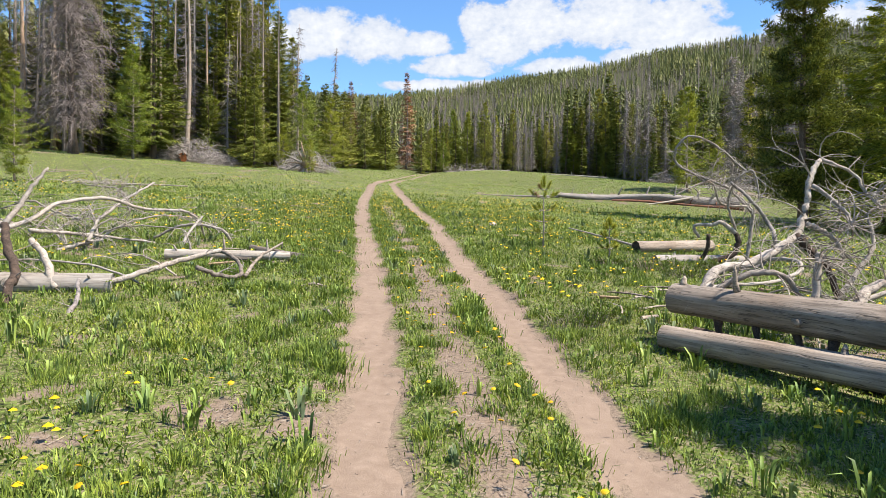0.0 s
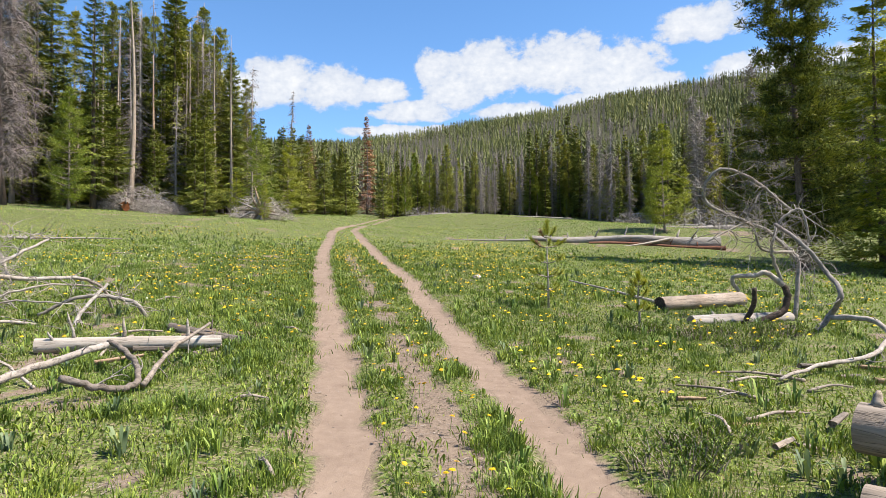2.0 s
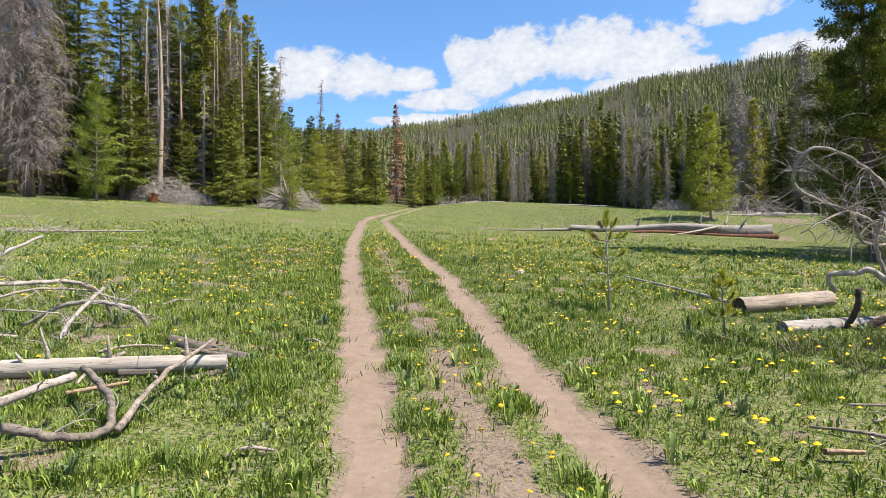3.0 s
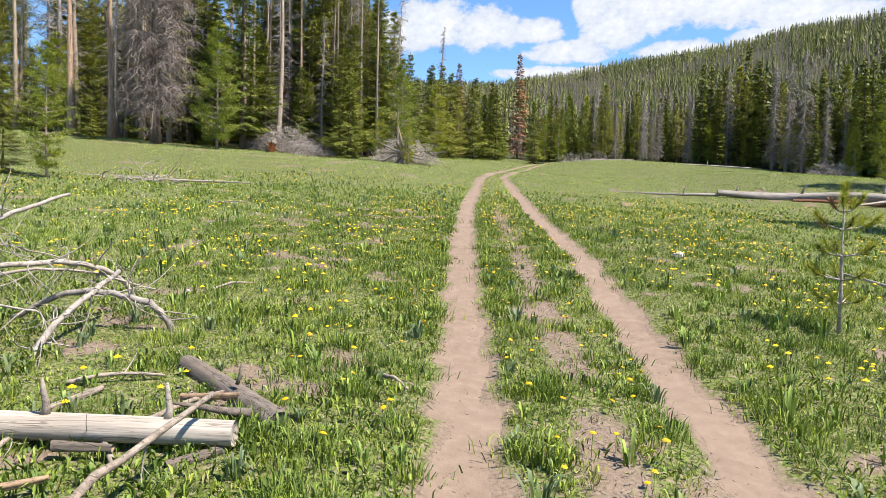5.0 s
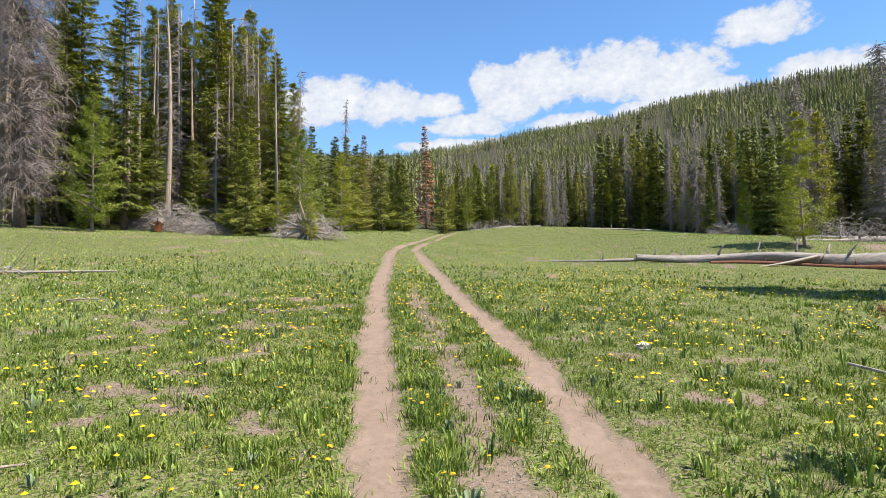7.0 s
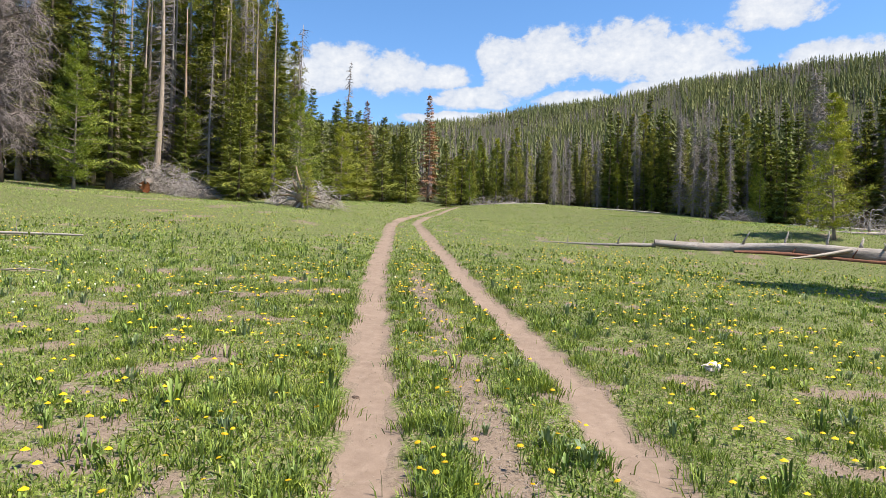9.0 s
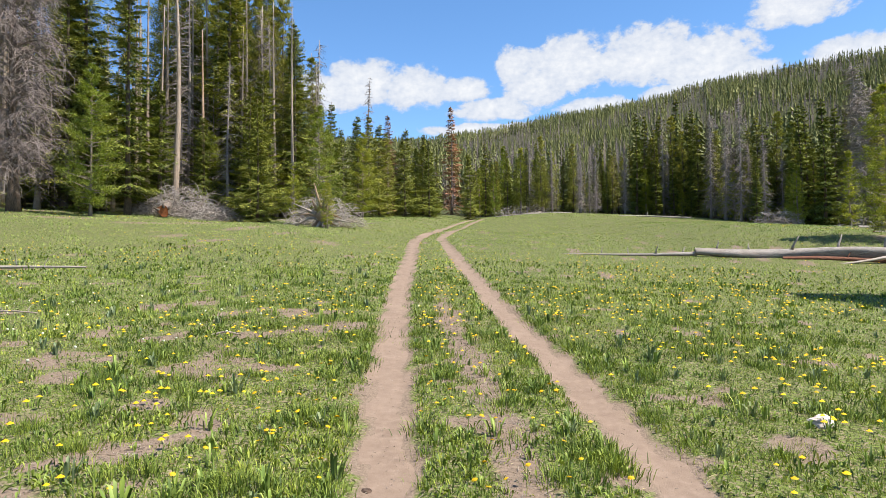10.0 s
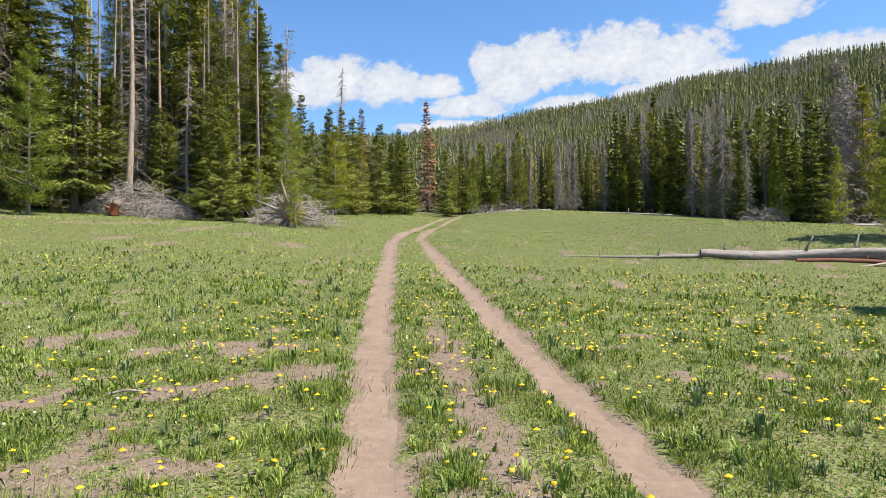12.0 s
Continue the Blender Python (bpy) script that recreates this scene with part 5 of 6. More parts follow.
fallen_log("fallen_log", on(-19.35, 44.7, 0.3), on(-20.6, 47.2, 0.6), 0.29, 0.32, "fallen trunk with an orange rotten broken end", DARK_LOG, ORANGE_ROT, 41, [(0.02, 0.4, 0.35, 0.07), (0.03, 2.4, 0.3, 0.08), (0.02, 1.5, 0.3, 0.06), (0.03, 3.6, 0.3, 0.07)], lump=0.22)


def root_plate(x, y, seed):
    rng = random.Random(seed)
    ob = thing("root_plate", "pale upturned root plate of a fallen tree", "tree stump", pose(x, y, H(x, y) + 0.5), "stumps")
    s = Soup()
    s.tube([(0, -0.25, 0), (0, 0.0, 0), (0, 0.5, 0.1), (-0.4, 1.6, 0.1)], [0.24, 0.3, 0.28, 0.26], 14, True, 0.18, rng)
    part("stem", s.mesh("stem", CUT_END, True), ob)
    for k in range(16):
        a = k * 0.39 + rng.uniform(-0.2, 0.2)
        d = Vector((math.cos(a), -0.25, math.sin(a)))
        s = Soup()
        L = rng.uniform(0.5, 1.15)
        s.tube([d * 0.3, d * 0.6 + Vector((0, -0.1, 0.05)), d * (0.35 + L) + Vector((rng.uniform(-0.2, 0.2), rng.uniform(-0.2, 0.1), rng.uniform(-0.3, 0.2)))], [0.1, 0.06, 0.015], 6, True, 0.15, rng)
        part("root", s.mesh("root", (CUT_END, BRANCH)[k % 2], True), ob)


root_plate(-9.9, 41.9, 4)


def dry_arcs(seed, count, box, label):
    """A loose tangle of thin arching limbs on the grass."""
    rng = random.Random(seed)
    limbs = []
    for i in range(count):
        x, y = rng.uniform(box[0], box[1]), rng.uniform(box[2], box[3])
        a, L, up = rng.uniform(-0.9, 0.9) + (3.14 if rng.random() < 0.5 else 0), rng.uniform(0.8, 2.1), rng.uniform(0.15, 0.6)
        c, s = math.cos(a) * L, math.sin(a) * L
        limbs.append(([on(x, y, 0.02), on(x + c * 0.3, y + s * 0.3, up * 0.8), on(x + c * 0.65, y + s * 0.65, up), on(x + c, y + s, up * rng.uniform(0.2, 0.9))], rng.uniform(0.014, 0.026), 0.007, BRANCH))
    dead_branches("dead_branch", label, limbs, seed, 9, 0.2, 0.7, 0.006, 1.1)


dry_arcs(51, 9, (-7.4, -5.6, 8.6, 10.9), "loose tangle of thin bleached branches in the grass")
dry_arcs(52, 2, (-4.4, -3.0, 7.0, 9.0), "few thin dry branches beside the pale log")
dry_arcs(53, 8, (4.6, 6.6, 5.8, 7.8), "tangle of thin bleached branches behind the logs")

# ---------------------------------------------------------------- saplings, shrubs, rock
def sapling(x, y, h, seed, label, tiers):
    """A small open lodgepole pine: bare stem, candelabra twigs with brushes of long needles."""
    rng = random.Random(seed)
    ob = thing("pine_sapling", label, "sapling", pose(x, y, H(x, y)), "saplings")
    stem, needles, dry = Soup(), Soup(), Soup()
    stem.tube([(0, 0, -0.05), (0.006, 0, h * 0.3), (-0.006, 0.004, h * 0.6), (0.004, 0, h * 0.97)], [0.021, 0.017, 0.012, 0.005], 7, True, 0.08, rng)

    def brush(target, line, length, count, thick):
        n = len(line) - 1
        for i in range(count):
            f = rng.uniform(0.45, 1) * n
            k = min(int(f), n - 1)
            p, d = line[k].lerp(line[k + 1], f - k), (line[k + 1] - line[k]).normalized()
            v = Vector((rng.uniform(-1, 1), rng.uniform(-1, 1), rng.uniform(-1, 1))).normalized()
            q = (d * 0.9 + v).normalized()
            target.blade(p, q, length * rng.uniform(0.7, 1.2), thick, q.cross(v + d * 0.3).normalized())
    brush(needles, [Vector((0, 0, h * 0.72)), Vector((0, 0, h * 0.86)), Vector((0, 0, h))], 0.095, 600, 0.0075)
    for z, ln, count, rise in tiers:
        for b in range(count):
            a = 6.28 * b / count + rng.uniform(-0.4, 0.4) + z * 3
            d = out_dir(a)
            L = ln * rng.uniform(0.75, 1.2)
            p = Vector((0, 0, z * h))
            line = [p, p + d * L * 0.4 + UPZ * L * 0.08, p + d * L * 0.75 + UPZ * L * rise * 0.5, p + d * L + UPZ * L * rise]
            stem.tube(line, [0.009, 0.007, 0.005, 0.003], 4, False)
            brush(dry if (z > 0.68 and b == 0 and h > 1.2) else needles, line, 0.085, 190, 0.0075)
    part("stem", stem.mesh("stem", BRANCH, True), ob)
    tagged(part("foliage", needles.mesh("foliage", SAPLING), ob), kind="stuff")
    if dry.f:
        tagged(part("dry_spray", dry.mesh("dry_spray", RUSTY), ob, "rusty dry needles on one twig"), kind="stuff")


sapling(2.42, 13.58, 1.5, 1, "small sparse pine sapling with a bare stem", [(0.2, 0.3, 4, 0.35), (0.36, 0.34, 5, 0.4), (0.52, 0.3, 5, 0.45), (0.7, 0.3, 5, 0.45), (0.82, 0.16, 4, 0.9)])
sapling(3.47, 11.9, 0.82, 2, "tiny sparse pine sapling in the grass", [(0.3, 0.22, 4, 0.5), (0.55, 0.2, 4, 0.6), (0.75, 0.14, 4, 0.8)])


def shrub(x, y, w, h, seed):
    """A low sage-like shrub of fine twigs and small grey-green leaves."""
    rng = random.Random(seed)
    ob = thing("low_shrub", "low twiggy grey-green shrub in the grass", "shrub", pose(x, y, H(x, y)), "low shrubs")
    st, lf = Soup(), Soup()
    for i in range(70):
        a, rr = rng.uniform(0, 6.28), math.sqrt(rng.random()) * w
        p = Vector((math.cos(a) * rr, math.sin(a) * rr * 0.7, 0))
        q = Vector((math.cos(a) * 0.5 + rng.uniform(-0.4, 0.4), math.sin(a) * 0.5 + rng.uniform(-0.4, 0.4), 1)).normalized()
        e = p + q * h * rng.uniform(0.5, 1.1)
        st.tube([p, p.lerp(e, 0.5) + Vector((0.01, 0, 0.01)), e], [0.005, 0.004, 0.002], 3, False)
        for k in range(26):
            c = p.lerp(e, rng.uniform(0.3, 1))
            v = Vector((rng.uniform(-1, 1), rng.uniform(-1, 1), rng.uniform(-0.2, 1))).normalized()
            lf.blade(c, v, rng.uniform(0.02, 0.05), 0.012, v.cross(UPZ + Vector((0.2, 0.3, 0))).normalized())
    tagged(part("twig_spray", st.mesh("twig_spray", LOG), ob), kind="stuff")
    tagged(part("foliage", lf.mesh("foliage", FORB), ob), kind="stuff")


for k, (x, y, w, h) in enumerate([(1.95, 6.5, 0.32, 0.2), (2.3, 6.9, 0.3, 0.17), (4.1, 11.2, 0.4, 0.26), (4.8, 11.4, 0.45, 0.28), (5.5, 11.7, 0.45, 0.26), (4.4, 10.5, 0.35, 0.2), (3.4, 11.6, 0.3, 0.18)]):
    shrub(x, y, w, h, k + 1)


def rock(x, y, r, seed, label, material=ROCK):
    rng = random.Random(seed)
    bm = bmesh.new()
    bmesh.ops.create_icosphere(bm, subdivisions=3, radius=r)
    for v in bm.verts:
        n = noise.noise(v.co * (1.6 / r) + Vector((seed, 0, 0))) * 0.35 + noise.noise(v.co * (5 / r)) * 0.1
        v.co *= 1 + n
        v.co = Vector((v.co.x * 1.3, v.co.y * 0.9, max(v.co.z * 0.75, -0.4 * r)))
    me = bpy.data.meshes.new("rock")
    bm.to_mesh(me)
    bm.free()
    me.materials.append(material)
    ob = new("rock", me)
    ob.matrix_basis = pose(x, y, H(x, y) + r * 0.28, 0, 0, 25)
    tagged(ob, label, "rock")


rock(1.5, 18.02, 0.088, 3, "pale pinkish rock half sunk in the meadow")
# a dark organic lump, not a stone; only its shape comes from rock()
rock(-2.05, 16.3, 0.03, 5, "dark small lump lying on the wheel track", DARK_WOOD)

# ---------------------------------------------------------------- meadow plants
rs = np.random.default_rng(12)
PATH_A, PATH_B = np.array((0.7, 0.0)), np.array((-2.1, 18.0))


def distance(x, y):
    ab = PATH_B - PATH_A
    t = np.clip(((x - PATH_A[0]) * ab[0] + (y - PATH_A[1]) * ab[1]) / (ab @ ab), 0, 1)
    return np.hypot(x - PATH_A[0] - t * ab[0], y - PATH_A[1] - t * ab[1])


def scatter(density, near, fall, reach):
    """Places whose density falls with distance from the walk."""
    xs, ys = [], []
    for lo, hi, cell in ((0, 7, 0.5), (7, 18, 1.0), (18, reach, 3.0)):
        gx, gy = np.meshgrid(np.arange(-reach, reach, cell), np.arange(1.0, 15 + reach, cell))
        gx, gy = gx.ravel(), gy.ravel()
        d = distance(gx + cell / 2, gy + cell / 2)
        # only what lies in front of the walker can be seen
        keep = (d >= lo - cell) & (d < hi + cell) & (np.abs(gx + cell / 2) < 5.5 + 0.85 * (gy + 2))
        gx, gy, d = gx[keep], gy[keep], d[keep]
        n = rs.poisson(density * cell * cell * np.minimum(1, (near / np.maximum(d, 0.1)) ** fall))
        px, py = np.repeat(gx, n) + rs.random(n.sum()) * cell, np.repeat(gy, n) + rs.random(n.sum()) * cell
        d = distance(px, py)
        keep = (d >= lo) & (d < hi)
        xs.append(px[keep])
        ys.append(py[keep])
    return np.concatenate(xs), np.concatenate(ys)


def off_track(x, y, edge=0.25):
    wob = (vnoise(x, y, 0.22, 91, 2) - 0.5) * 0.16
    return np.minimum(np.abs(x - left_track(y)), np.abs(x - right_track(y))) + wob > edge


def grow(x, y, thin=0.9):
    patchy = 0.3 * ss(0.5, 0.66, vnoise(x, y, 0.33, 88, 2)) * (1 - ss(20, 40, y))
    keep = off_track(x, y) & (rs.random(len(x)) > np.maximum(thin * bare(x, y), patchy)) & (y < left_edge_soft(x))
    return x[keep], y[keep]


def left_edge_soft(x):
    return np.interp(x, [-60, -29, -16, -12, 3, 20, 28, 45], [44, 47, 52, 96, 100, 96, 74, 52])


def blades(name, x, y, length, width, lean, material, label, category, joints=True, way=None):
    """Grass blades, bent over at the tip."""
    n = len(x)
    a, b = rs.uniform(0, 2 * np.pi, n), rs.uniform(0, 2 * np.pi, n) if way is None else way
    z = height(x, y)
    base = np.stack([x, y, z - 0.01], 1)
    side = np.stack([np.cos(a), np.sin(a), np.zeros(n)], 1) * (width / 2)[:, None]
    out = np.stack([np.cos(b), np.sin(b), np.zeros(n)], 1)
    up = np.array((0, 0, 1.0))
    l, e = length[:, None], lean[:, None]
    if joints:
        mid = base + up * l * 0.6 * (1 - 0.25 * e) + out * l * e * 0.28
        tip = base + up * l * (1 - 0.5 * e) + out * l * e * 0.85
        v = np.stack([base - side, base + side, mid - side * 0.85, mid + side * 0.85, tip], 1).reshape(-1, 3)
        i = np.arange(n)[:, None] * 5
        t = np.concatenate([i + [0, 1, 3], i + [0, 3, 2], i + [2, 3, 4]], 1).reshape(-1, 3)
    else:
        tip = base + up * l * (1 - 0.5 * e) + out * l * e * 0.7
        v = np.stack([base - side, base + side, tip], 1).reshape(-1, 3)
        t = np.arange(n * 3).reshape(-1, 3)
    tagged(new(name, mesh_np(name, v, t, material)), label, category, kind="stuff")


# tufts of fine grass close to the walk


def tufts(x, y, count, spread):
    """Places of blades that stand in tufts: x, y, the way each leans and its tuft's size."""
    n = len(x)
    tall = ss(0.56, 0.7, vnoise(x, y, 0.3, 51, 2))
    size = (0.6 + 0.25 * vnoise(x, y, 1.3, 52, 2) + 0.9 * tall) * rs.uniform(0.7, 1.3, n)
    m = np.maximum(4, (count * size * rs.uniform(0.5, 1.3, n)).astype(int))
    cx, cy, s = np.repeat(x, m), np.repeat(y, m), np.repeat(size, m)
    a, r = rs.uniform(0, 6.28, len(cx)), np.abs(rs.normal(0, spread, len(cx))) * s
    return cx + np.cos(a) * r, cy + np.sin(a) * r, a + rs.normal(0, 0.7, len(cx)), s


x, y = grow(*scatter(125, 3.1, 1.9, 14))
x, y, way, size = tufts(x, y, 27, 0.055)
close, high = distance(x, y) < 2.0, size > 1.15
for name, pick, bent, mat, label in (("meadow_grass", close & ~high, True, GRASS, "short fresh green meadow grass"), ("meadow_grass", ~close & ~high, False, GRASS, "short fresh green meadow grass"),
                                     ("grass_tufts", high & close, True, TALL_GRASS, "darker tufts of long meadow grass"), ("grass_tufts", high & ~close, False, TALL_GRASS, "darker tufts of long meadow grass")):
    gx, gy, gs = x[pick], y[pick], size[pick]
    d = distance(gx, gy)
    blades(name, gx, gy, 0.074 * gs * rs.uniform(0.45, 1.3, len(gx)), 0.0046 * np.maximum(1, d / 3.2) * rs.uniform(0.7, 1.7, len(gx)) * np.sqrt(gs), rs.uniform(0.1, 1.0, len(gx)), mat, label, "grass", bent, way[pick])
# low broad leaves between the blades


def kites(name, x, y, length, width, rise, material, label):
    """Small creased leaves, two triangles each."""
    n = len(x)
    a = rs.uniform(0, 6.28, n)
    out = np.stack([np.cos(a), np.sin(a), np.zeros(n)], 1)
    side = np.stack([-np.sin(a), np.cos(a), np.zeros(n)], 1)
    up = np.array((0, 0, 1.0))
    base = np.stack([x, y, height(x, y) - 0.006 + rs.random(n) * 0.02], 1)
    l, w, r = length[:, None], width[:, None], rise[:, None]
    mid = base + out * l * 0.5 * (1 - r * 0.6) + up * l * 0.55 * r
    tip = base + out * l * (1 - r * 0.55) + up * l * (0.8 * r - 0.05)
    v = np.stack([base, mid - side * w * 0.5 + up * w * 0.22, mid + side * w * 0.5 + up * w * 0.22, tip], 1).reshape(-1, 3)
    i = np.arange(n)[:, None] * 4
    t = np.concatenate([i + [0, 3, 1], i + [0, 2, 3]], 1).reshape(-1, 3)
    tagged(new(name, mesh_np(name, v, t, material)), label, "meadow plants", kind="stuff")


x, y = grow(*scatter(560, 3.6, 2.0, 18), 0.93)
d = distance(x, y)
pale = rs.random(len(x)) < 0.14
kites("silvery_leaves", x[pale], y[pale], 0.05 * rs.uniform(0.6, 1.4, pale.sum()) * np.maximum(1, d[pale] / 9), 0.009 * np.maximum(1, d[pale] / 4.2), rs.uniform(0.3, 1.3, pale.sum()), SILVER, "silvery low leaves between the grasses")
x, y, d = x[~pale], y[~pale], d[~pale]
lush = vnoise(x, y, 0.5, 57, 3)
kites("meadow_leaves", x, y, (0.022 + 0.06 * ss(0.3, 0.75, lush)) * rs.uniform(0.55, 1.35, len(x)) * np.maximum(1, d / 9), (0.009 + 0.008 * lush) * np.maximum(1, d / 4.2) * rs.uniform(0.6, 1.5, len(x)), rs.uniform(0.6, 1.35, len(x)), SWARD, "low broad-leaved meadow plants")
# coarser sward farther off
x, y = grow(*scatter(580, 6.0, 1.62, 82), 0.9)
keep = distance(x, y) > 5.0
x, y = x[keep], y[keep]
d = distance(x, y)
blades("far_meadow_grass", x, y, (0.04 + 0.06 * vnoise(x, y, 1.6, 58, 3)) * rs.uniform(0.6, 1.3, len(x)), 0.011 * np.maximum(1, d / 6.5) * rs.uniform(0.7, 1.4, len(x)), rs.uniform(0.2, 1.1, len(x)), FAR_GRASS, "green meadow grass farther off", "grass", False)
# dry straw and litter on the bare patches
x, y = scatter(420, 3.0, 2.0, 12)
keep = (bare(x, y) > 0.3) & off_track(x, y, 0.22)
x, y = x[keep], y[keep]


def litter(name, x, y, lo, hi, w, material, label, lift=0.007):
    n = len(x)
    a, L = rs.uniform(0, 6.28, n), rs.uniform(lo, hi, n)
    ww = w * rs.uniform(0.5, 1.6, n)
    dx, dy = np.cos(a) * L / 2, np.sin(a) * L / 2
    px, py = -np.sin(a) * ww / 2, np.cos(a) * ww / 2
    corners = [(x - dx - px, y - dy - py), (x - dx + px, y - dy + py), (x + dx, y + dy)]
    v = np.stack([np.stack([cx, cy, height(cx, cy) + lift + 0.004 * k], 1) for k, (cx, cy) in enumerate(corners)] + [np.stack([x, y, height(x, y) + lift + ww], 1)], 1).reshape(-1, 3)
    i = np.arange(n)[:, None] * 4
    t = np.concatenate([i + [0, 1, 3], i + [1, 2, 3], i + [2, 0, 3]], 1).reshape(-1, 3)
    tagged(new(name, mesh_np(name, v, t, material)), label, "litter", kind="stuff")


litter("dry_litter", x, y, 0.015, 0.09, 0.005, LOG, "dry straw, bark and twig litter on bare soil")
x, y = scatter(130, 3.4, 2.0, 10)
keep = off_track(x, y, 0.24) & (rs.random(len(x)) < 0.25 + 0.75 * ss(0.4, 0.6, vnoise(x, y, 0.4, 92, 2)))
litter("grass_thatch", x[keep], y[keep], 0.02, 0.08, 0.004, STRAW, "dead straw-coloured thatch between the grasses")
x, y = scatter(70, 3.0, 2.0, 12)
keep = ~off_track(x, y, 0.26)
litter("track_crumbs", x[keep], y[keep], 0.006, 0.03, 0.005, LOG, "small twigs and crumbs on the wheel tracks", 0.014)


def leafy_clumps(name, x, y, leaves, lo, hi, width, material, label):
    """Tufts of long arching leaves."""
    n = len(x)
    size = rs.uniform(0.55, 1.1, n) + 0.5 * (rs.random(n) < 0.15)
    cx, cy = np.repeat(x, leaves), np.repeat(y, leaves)
    s = np.repeat(size, leaves)
    m = n * leaves
    a = rs.uniform(0, 6.28, m)
    r = rs.uniform(0, 0.05, m) * s
    bx, by = cx + np.cos(a) * r, cy + np.sin(a) * r
    base = np.stack([bx, by, height(bx, by) - 0.005], 1)
    out = np.stack([np.cos(a), np.sin(a), np.zeros(m)], 1)
    side = np.stack([-np.sin(a), np.cos(a), np.zeros(m)], 1)
    up = np.array((0, 0, 1.0))
    L = (rs.uniform(lo, hi, m) * s)[:, None]
    w = (width * rs.uniform(0.7, 1.3, m) * s)[:, None]
    lean = rs.uniform(0.1, 0.95, m)[:, None]
    p1 = base + up * L * 0.42 + out * L * 0.12 * lean
    p2 = base + up * L * (0.8 - 0.12 * lean) + out * L * 0.36 * lean
    p3 = base + up * L * (1.0 - 0.42 * lean) + out * L * 0.75 * lean
    v = np.stack([base - side * w * 0.25, base + side * w * 0.25, p1 - side * w * 0.5 + up * w * 0.2, p1 + side * w * 0.5 + up * w * 0.2, p2 - side * w * 0.45 + up * w * 0.2, p2 + side * w * 0.45 + up * w * 0.2, p3, p1, p2], 1).reshape(-1, 3)
    i = np.arange(m)[:, None] * 9
    t = np.concatenate([i + q for q in ([0, 1, 7], [0, 7, 2], [1, 3, 7], [2, 7, 8], [2, 8, 4], [7, 3, 5], [7, 5, 8], [4, 8, 6], [8, 5, 6])], 1).reshape(-1, 3)
    tagged(new(name, mesh_np(name, v, t, material)), label, "meadow plants", kind="stuff")


x, y = grow(*scatter(13, 4.0, 1.6, 15), 0.8)
keep = vnoise(x, y, 0.9, 64, 3) > 0.5
x, y = x[keep], y[keep]
leafy_clumps("broad_leaf_tufts", x, y, 11, 0.06, 0.19, 0.015, FORB, "tufts of long arching green leaves")
x, y = grow(*scatter(15, 2.8, 1.9, 11), 0.85)
leafy_clumps("low_leaf_rosettes", x, y, 9, 0.035, 0.095, 0.013, FORB, "small leafy rosettes between the grasses")
x, y = grow(*scatter(1.3, 5.0, 1.2, 16), 0.6)
leafy_clumps("silvery_tufts", x, y, 16, 0.07, 0.17, 0.017, SILVER, "silvery green leafy tufts in the meadow")


# ---------------------------------------------------------------- flowers
def flower_head(r, petals, rng):
    s = Soup()
    for ring, (rr, z, count) in enumerate(((1.0, 0.0, petals), (0.75, 0.003, petals - 2))):
        for k in range(count):
            a = 6.28 * k / count + ring * 0.3
            d = out_dir(a)
            s.blade(Vector((0, 0, z + 0.001)), (d + UPZ * (0.1 + 0.3 * ring)).normalized(), r * rr, r * 0.6, UPZ.cross(d))
    n = len(s.v)
    for rr, z in ((0.8, 0.2), (0.5, 0.36)):
        s.v += [Vector((math.cos(k * 0.785) * r * rr, math.sin(k * 0.785) * r * rr, r * z)) for k in range(8)]
    s.v.append(Vector((0, 0, r * 0.4)))
    for k in range(8):
        a, b = n + k, n + (k + 1) % 8
        s.f += [(a, b, b + 8), (a, b + 8, a + 8), (a + 8, b + 8, n + 16)]
    return s


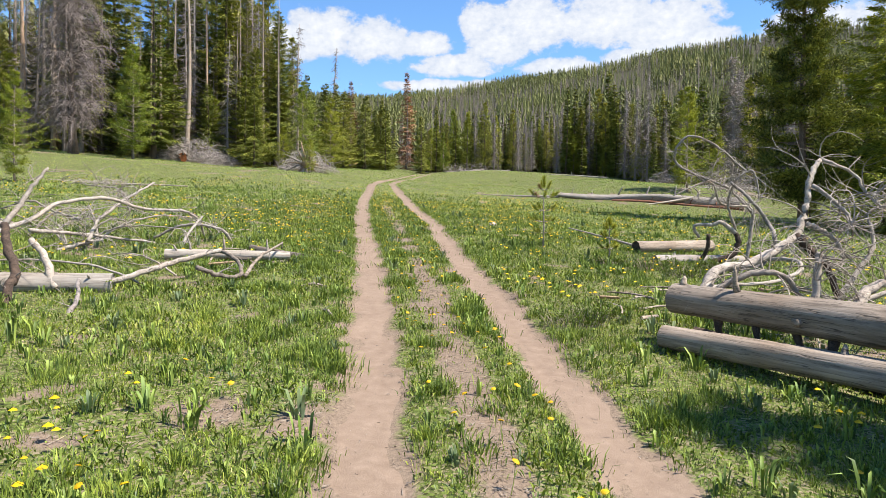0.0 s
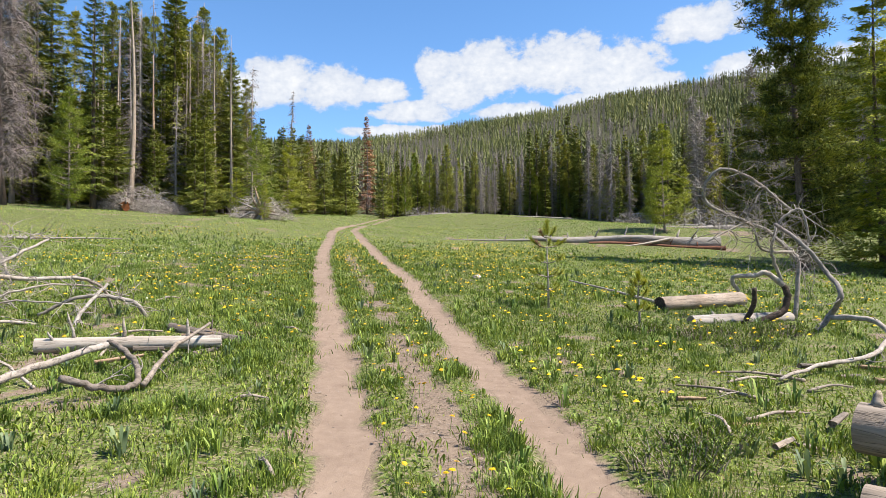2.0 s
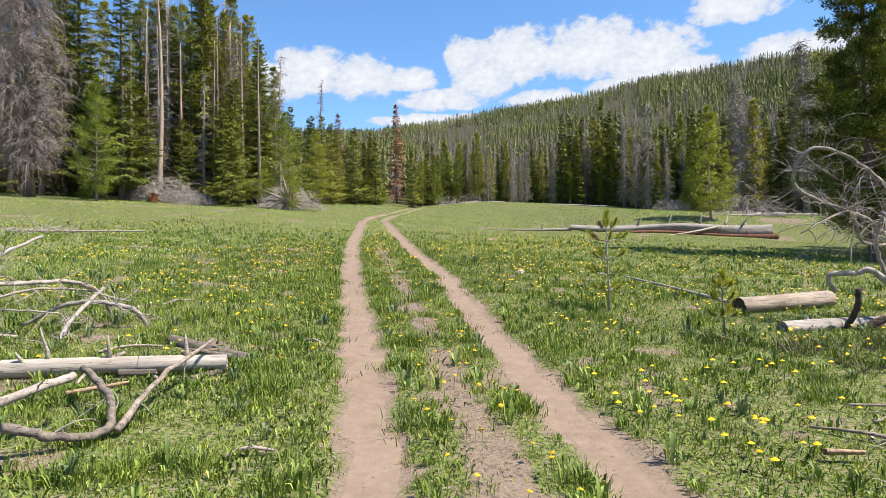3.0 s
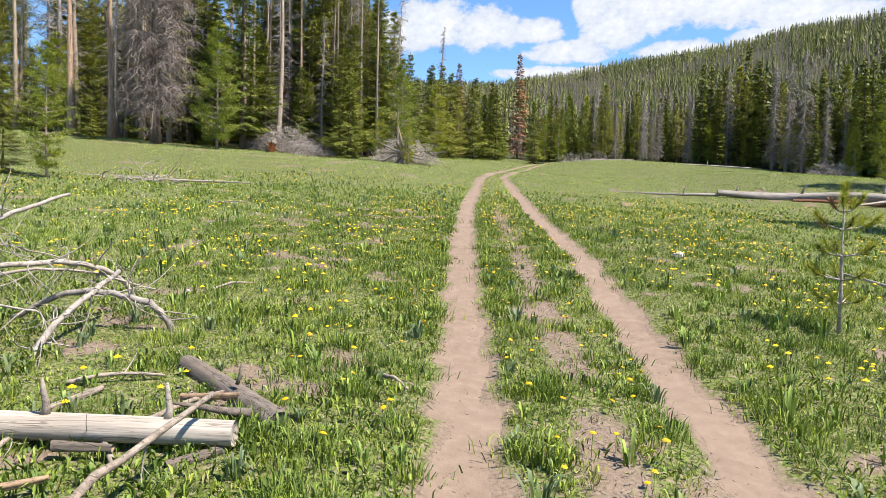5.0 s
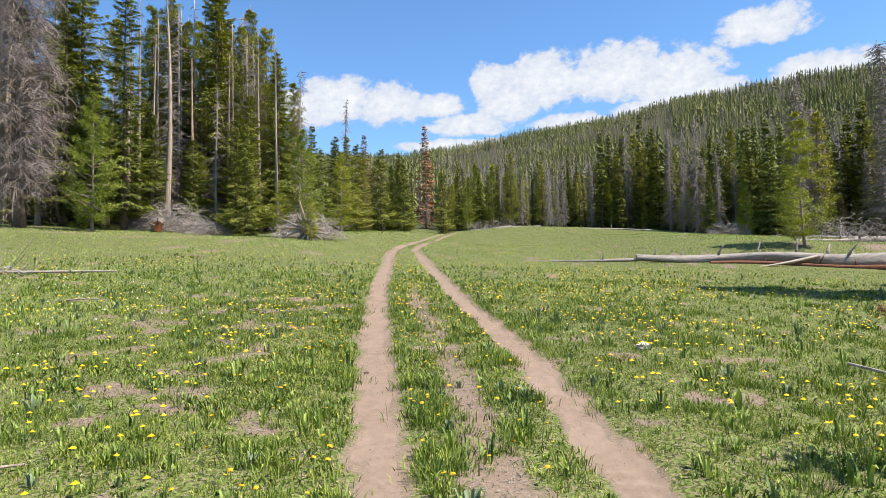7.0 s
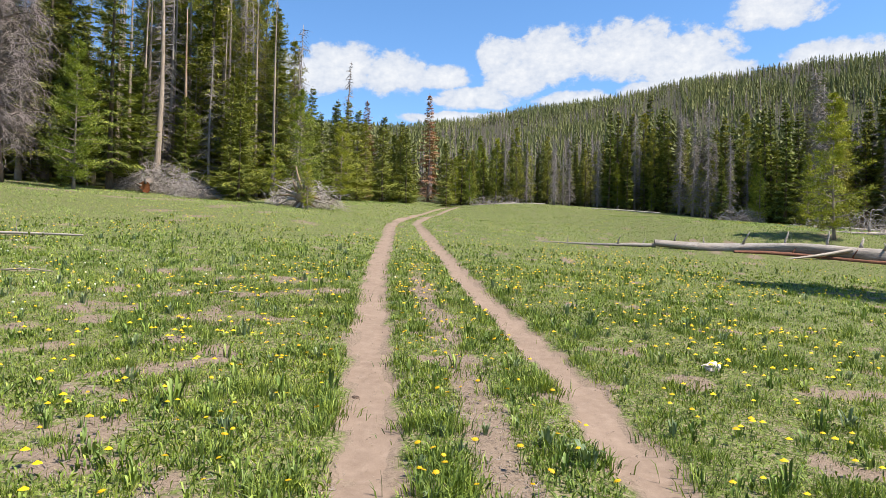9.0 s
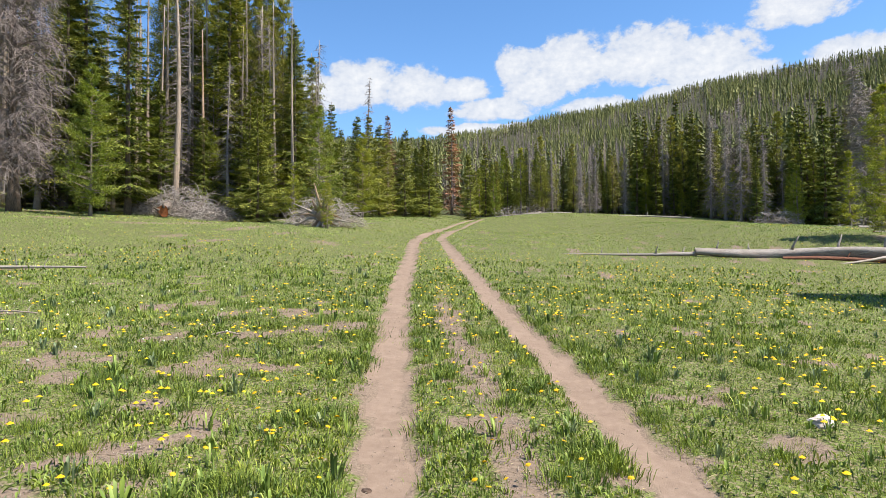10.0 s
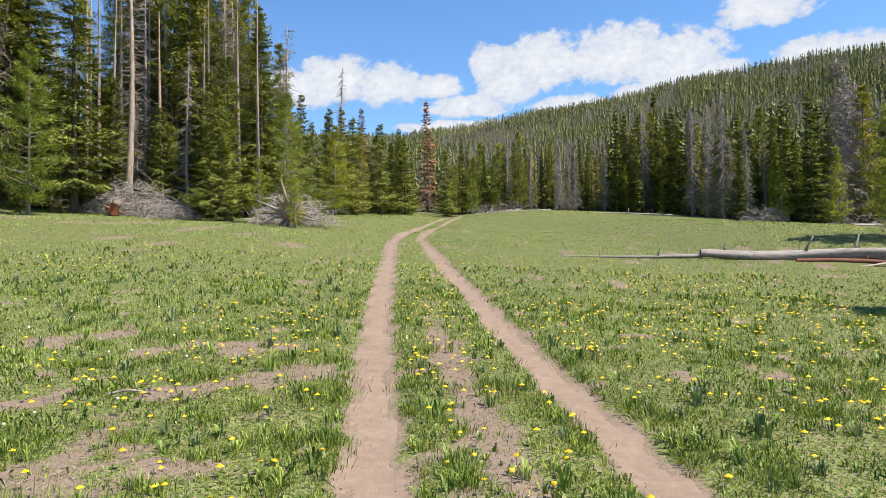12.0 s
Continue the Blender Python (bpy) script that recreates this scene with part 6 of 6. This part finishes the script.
def dandelions():
    rng = random.Random(8)
    heads = [flower_head(r, p, rng).mesh("flower_head", PETAL) for r, p in ((0.023, 13), (0.02, 12), (0.026, 14))]
    stem_s = Soup()
    stem_s.tube([(0, 0, -0.1), (0.006, 0.003, 0.0), (0, 0, 0.1)], [0.0028, 0.0026, 0.0024], 4, False)
    stem = stem_s.mesh("stem", FORB)
    x, y = scatter(9.5, 6.0, 0.16, 46)
    gate = vnoise(x, y, 2.2, 33, 3)
    mid = (x > left_track(y)) & (x < right_track(y))
    boost = 0.25 * mid + 0.2 * np.exp(-((x + 4.5) / 3.5) ** 2 - ((y - 20) / 6) ** 2) + 0.2 * np.exp(-((x - 2.2) / 1.8) ** 2 - ((y - 21) / 6) ** 2)
    keep = off_track(x, y, 0.3) & (rs.random(len(x)) < ss(0.4, 0.64, gate + boost - 0.14 * ss(11, 7, y) * (x < left_track(y))) * (1 - 0.9 * ss(4, 24, distance(x, y)))) & (y < left_edge_soft(x))
    x, y = x[keep], y[keep]
    order = np.argsort(distance(x, y))
    x, y = x[order], y[order]
    for k in range(min(260, len(x))):
        zz = rng.uniform(0.09, 0.17)
        ob = thing("dandelion", "yellow dandelion on a thin green stem", "flower", pose(x[k], y[k], H(x[k], y[k]) + zz - 0.1, rng.uniform(-9, 9), rng.uniform(-9, 9), rng.uniform(0, 360)), "dandelions")
        part("stem", stem, ob)
        hd = part("flower_head", heads[k % 3], ob)
        hd.matrix_basis = pose(0, 0, 0.1, rng.uniform(-22, 22), rng.uniform(-22, 22), 0)
    x, y = x[260:], y[260:]
    ring = [(0.022 * math.cos(k * 1.2566), 0.022 * math.sin(k * 1.2566), 0.0) for k in range(5)]
    v0 = np.array(ring + [(0, 0, 0.014)])
    f0 = np.array([(k, (k + 1) % 5, 5) for k in range(5)])
    n = len(x)
    grow_s = 1.1
    v = v0[None] * rs.uniform(0.8, 1.3, n)[:, None, None] * grow_s
    v = v + np.stack([x, y, height(x, y) + rs.uniform(0.07, 0.15, n)], 1)[:, None]
    f = (f0[None] + (np.arange(n) * len(v0))[:, None, None]).reshape(-1, 3)
    tagged(new("far_dandelions", mesh_np("far_dandelions", v.reshape(-1, 3), f, PETAL)), "yellow dandelions strewn over the meadow", "flowers", kind="stuff")


dandelions()


def puffs():
    """White seed heads in the left part of the meadow."""
    bm = bmesh.new()
    bmesh.ops.create_icosphere(bm, subdivisions=2, radius=0.012)
    v0 = np.array([tuple(v.co) for v in bm.verts])
    f0 = np.array([[v.index for v in f.verts] for f in bm.faces])
    bm.free()
    x, y = rs.normal(-7.8, 2.3, 110), rs.normal(20.0, 3.4, 110)
    n = len(x)
    v = v0[None] * rs.uniform(0.8, 1.35, n)[:, None, None] + np.stack([x, y, height(x, y) + rs.uniform(0.12, 0.24, n)], 1)[:, None]
    f = (f0[None] + (np.arange(n) * len(v0))[:, None, None]).reshape(-1, 3)
    tagged(new("white_seed_heads", mesh_np("white_seed_heads", v.reshape(-1, 3), f, PUFF)), "white dandelion seed heads over the grass", "flowers", kind="stuff")


puffs()
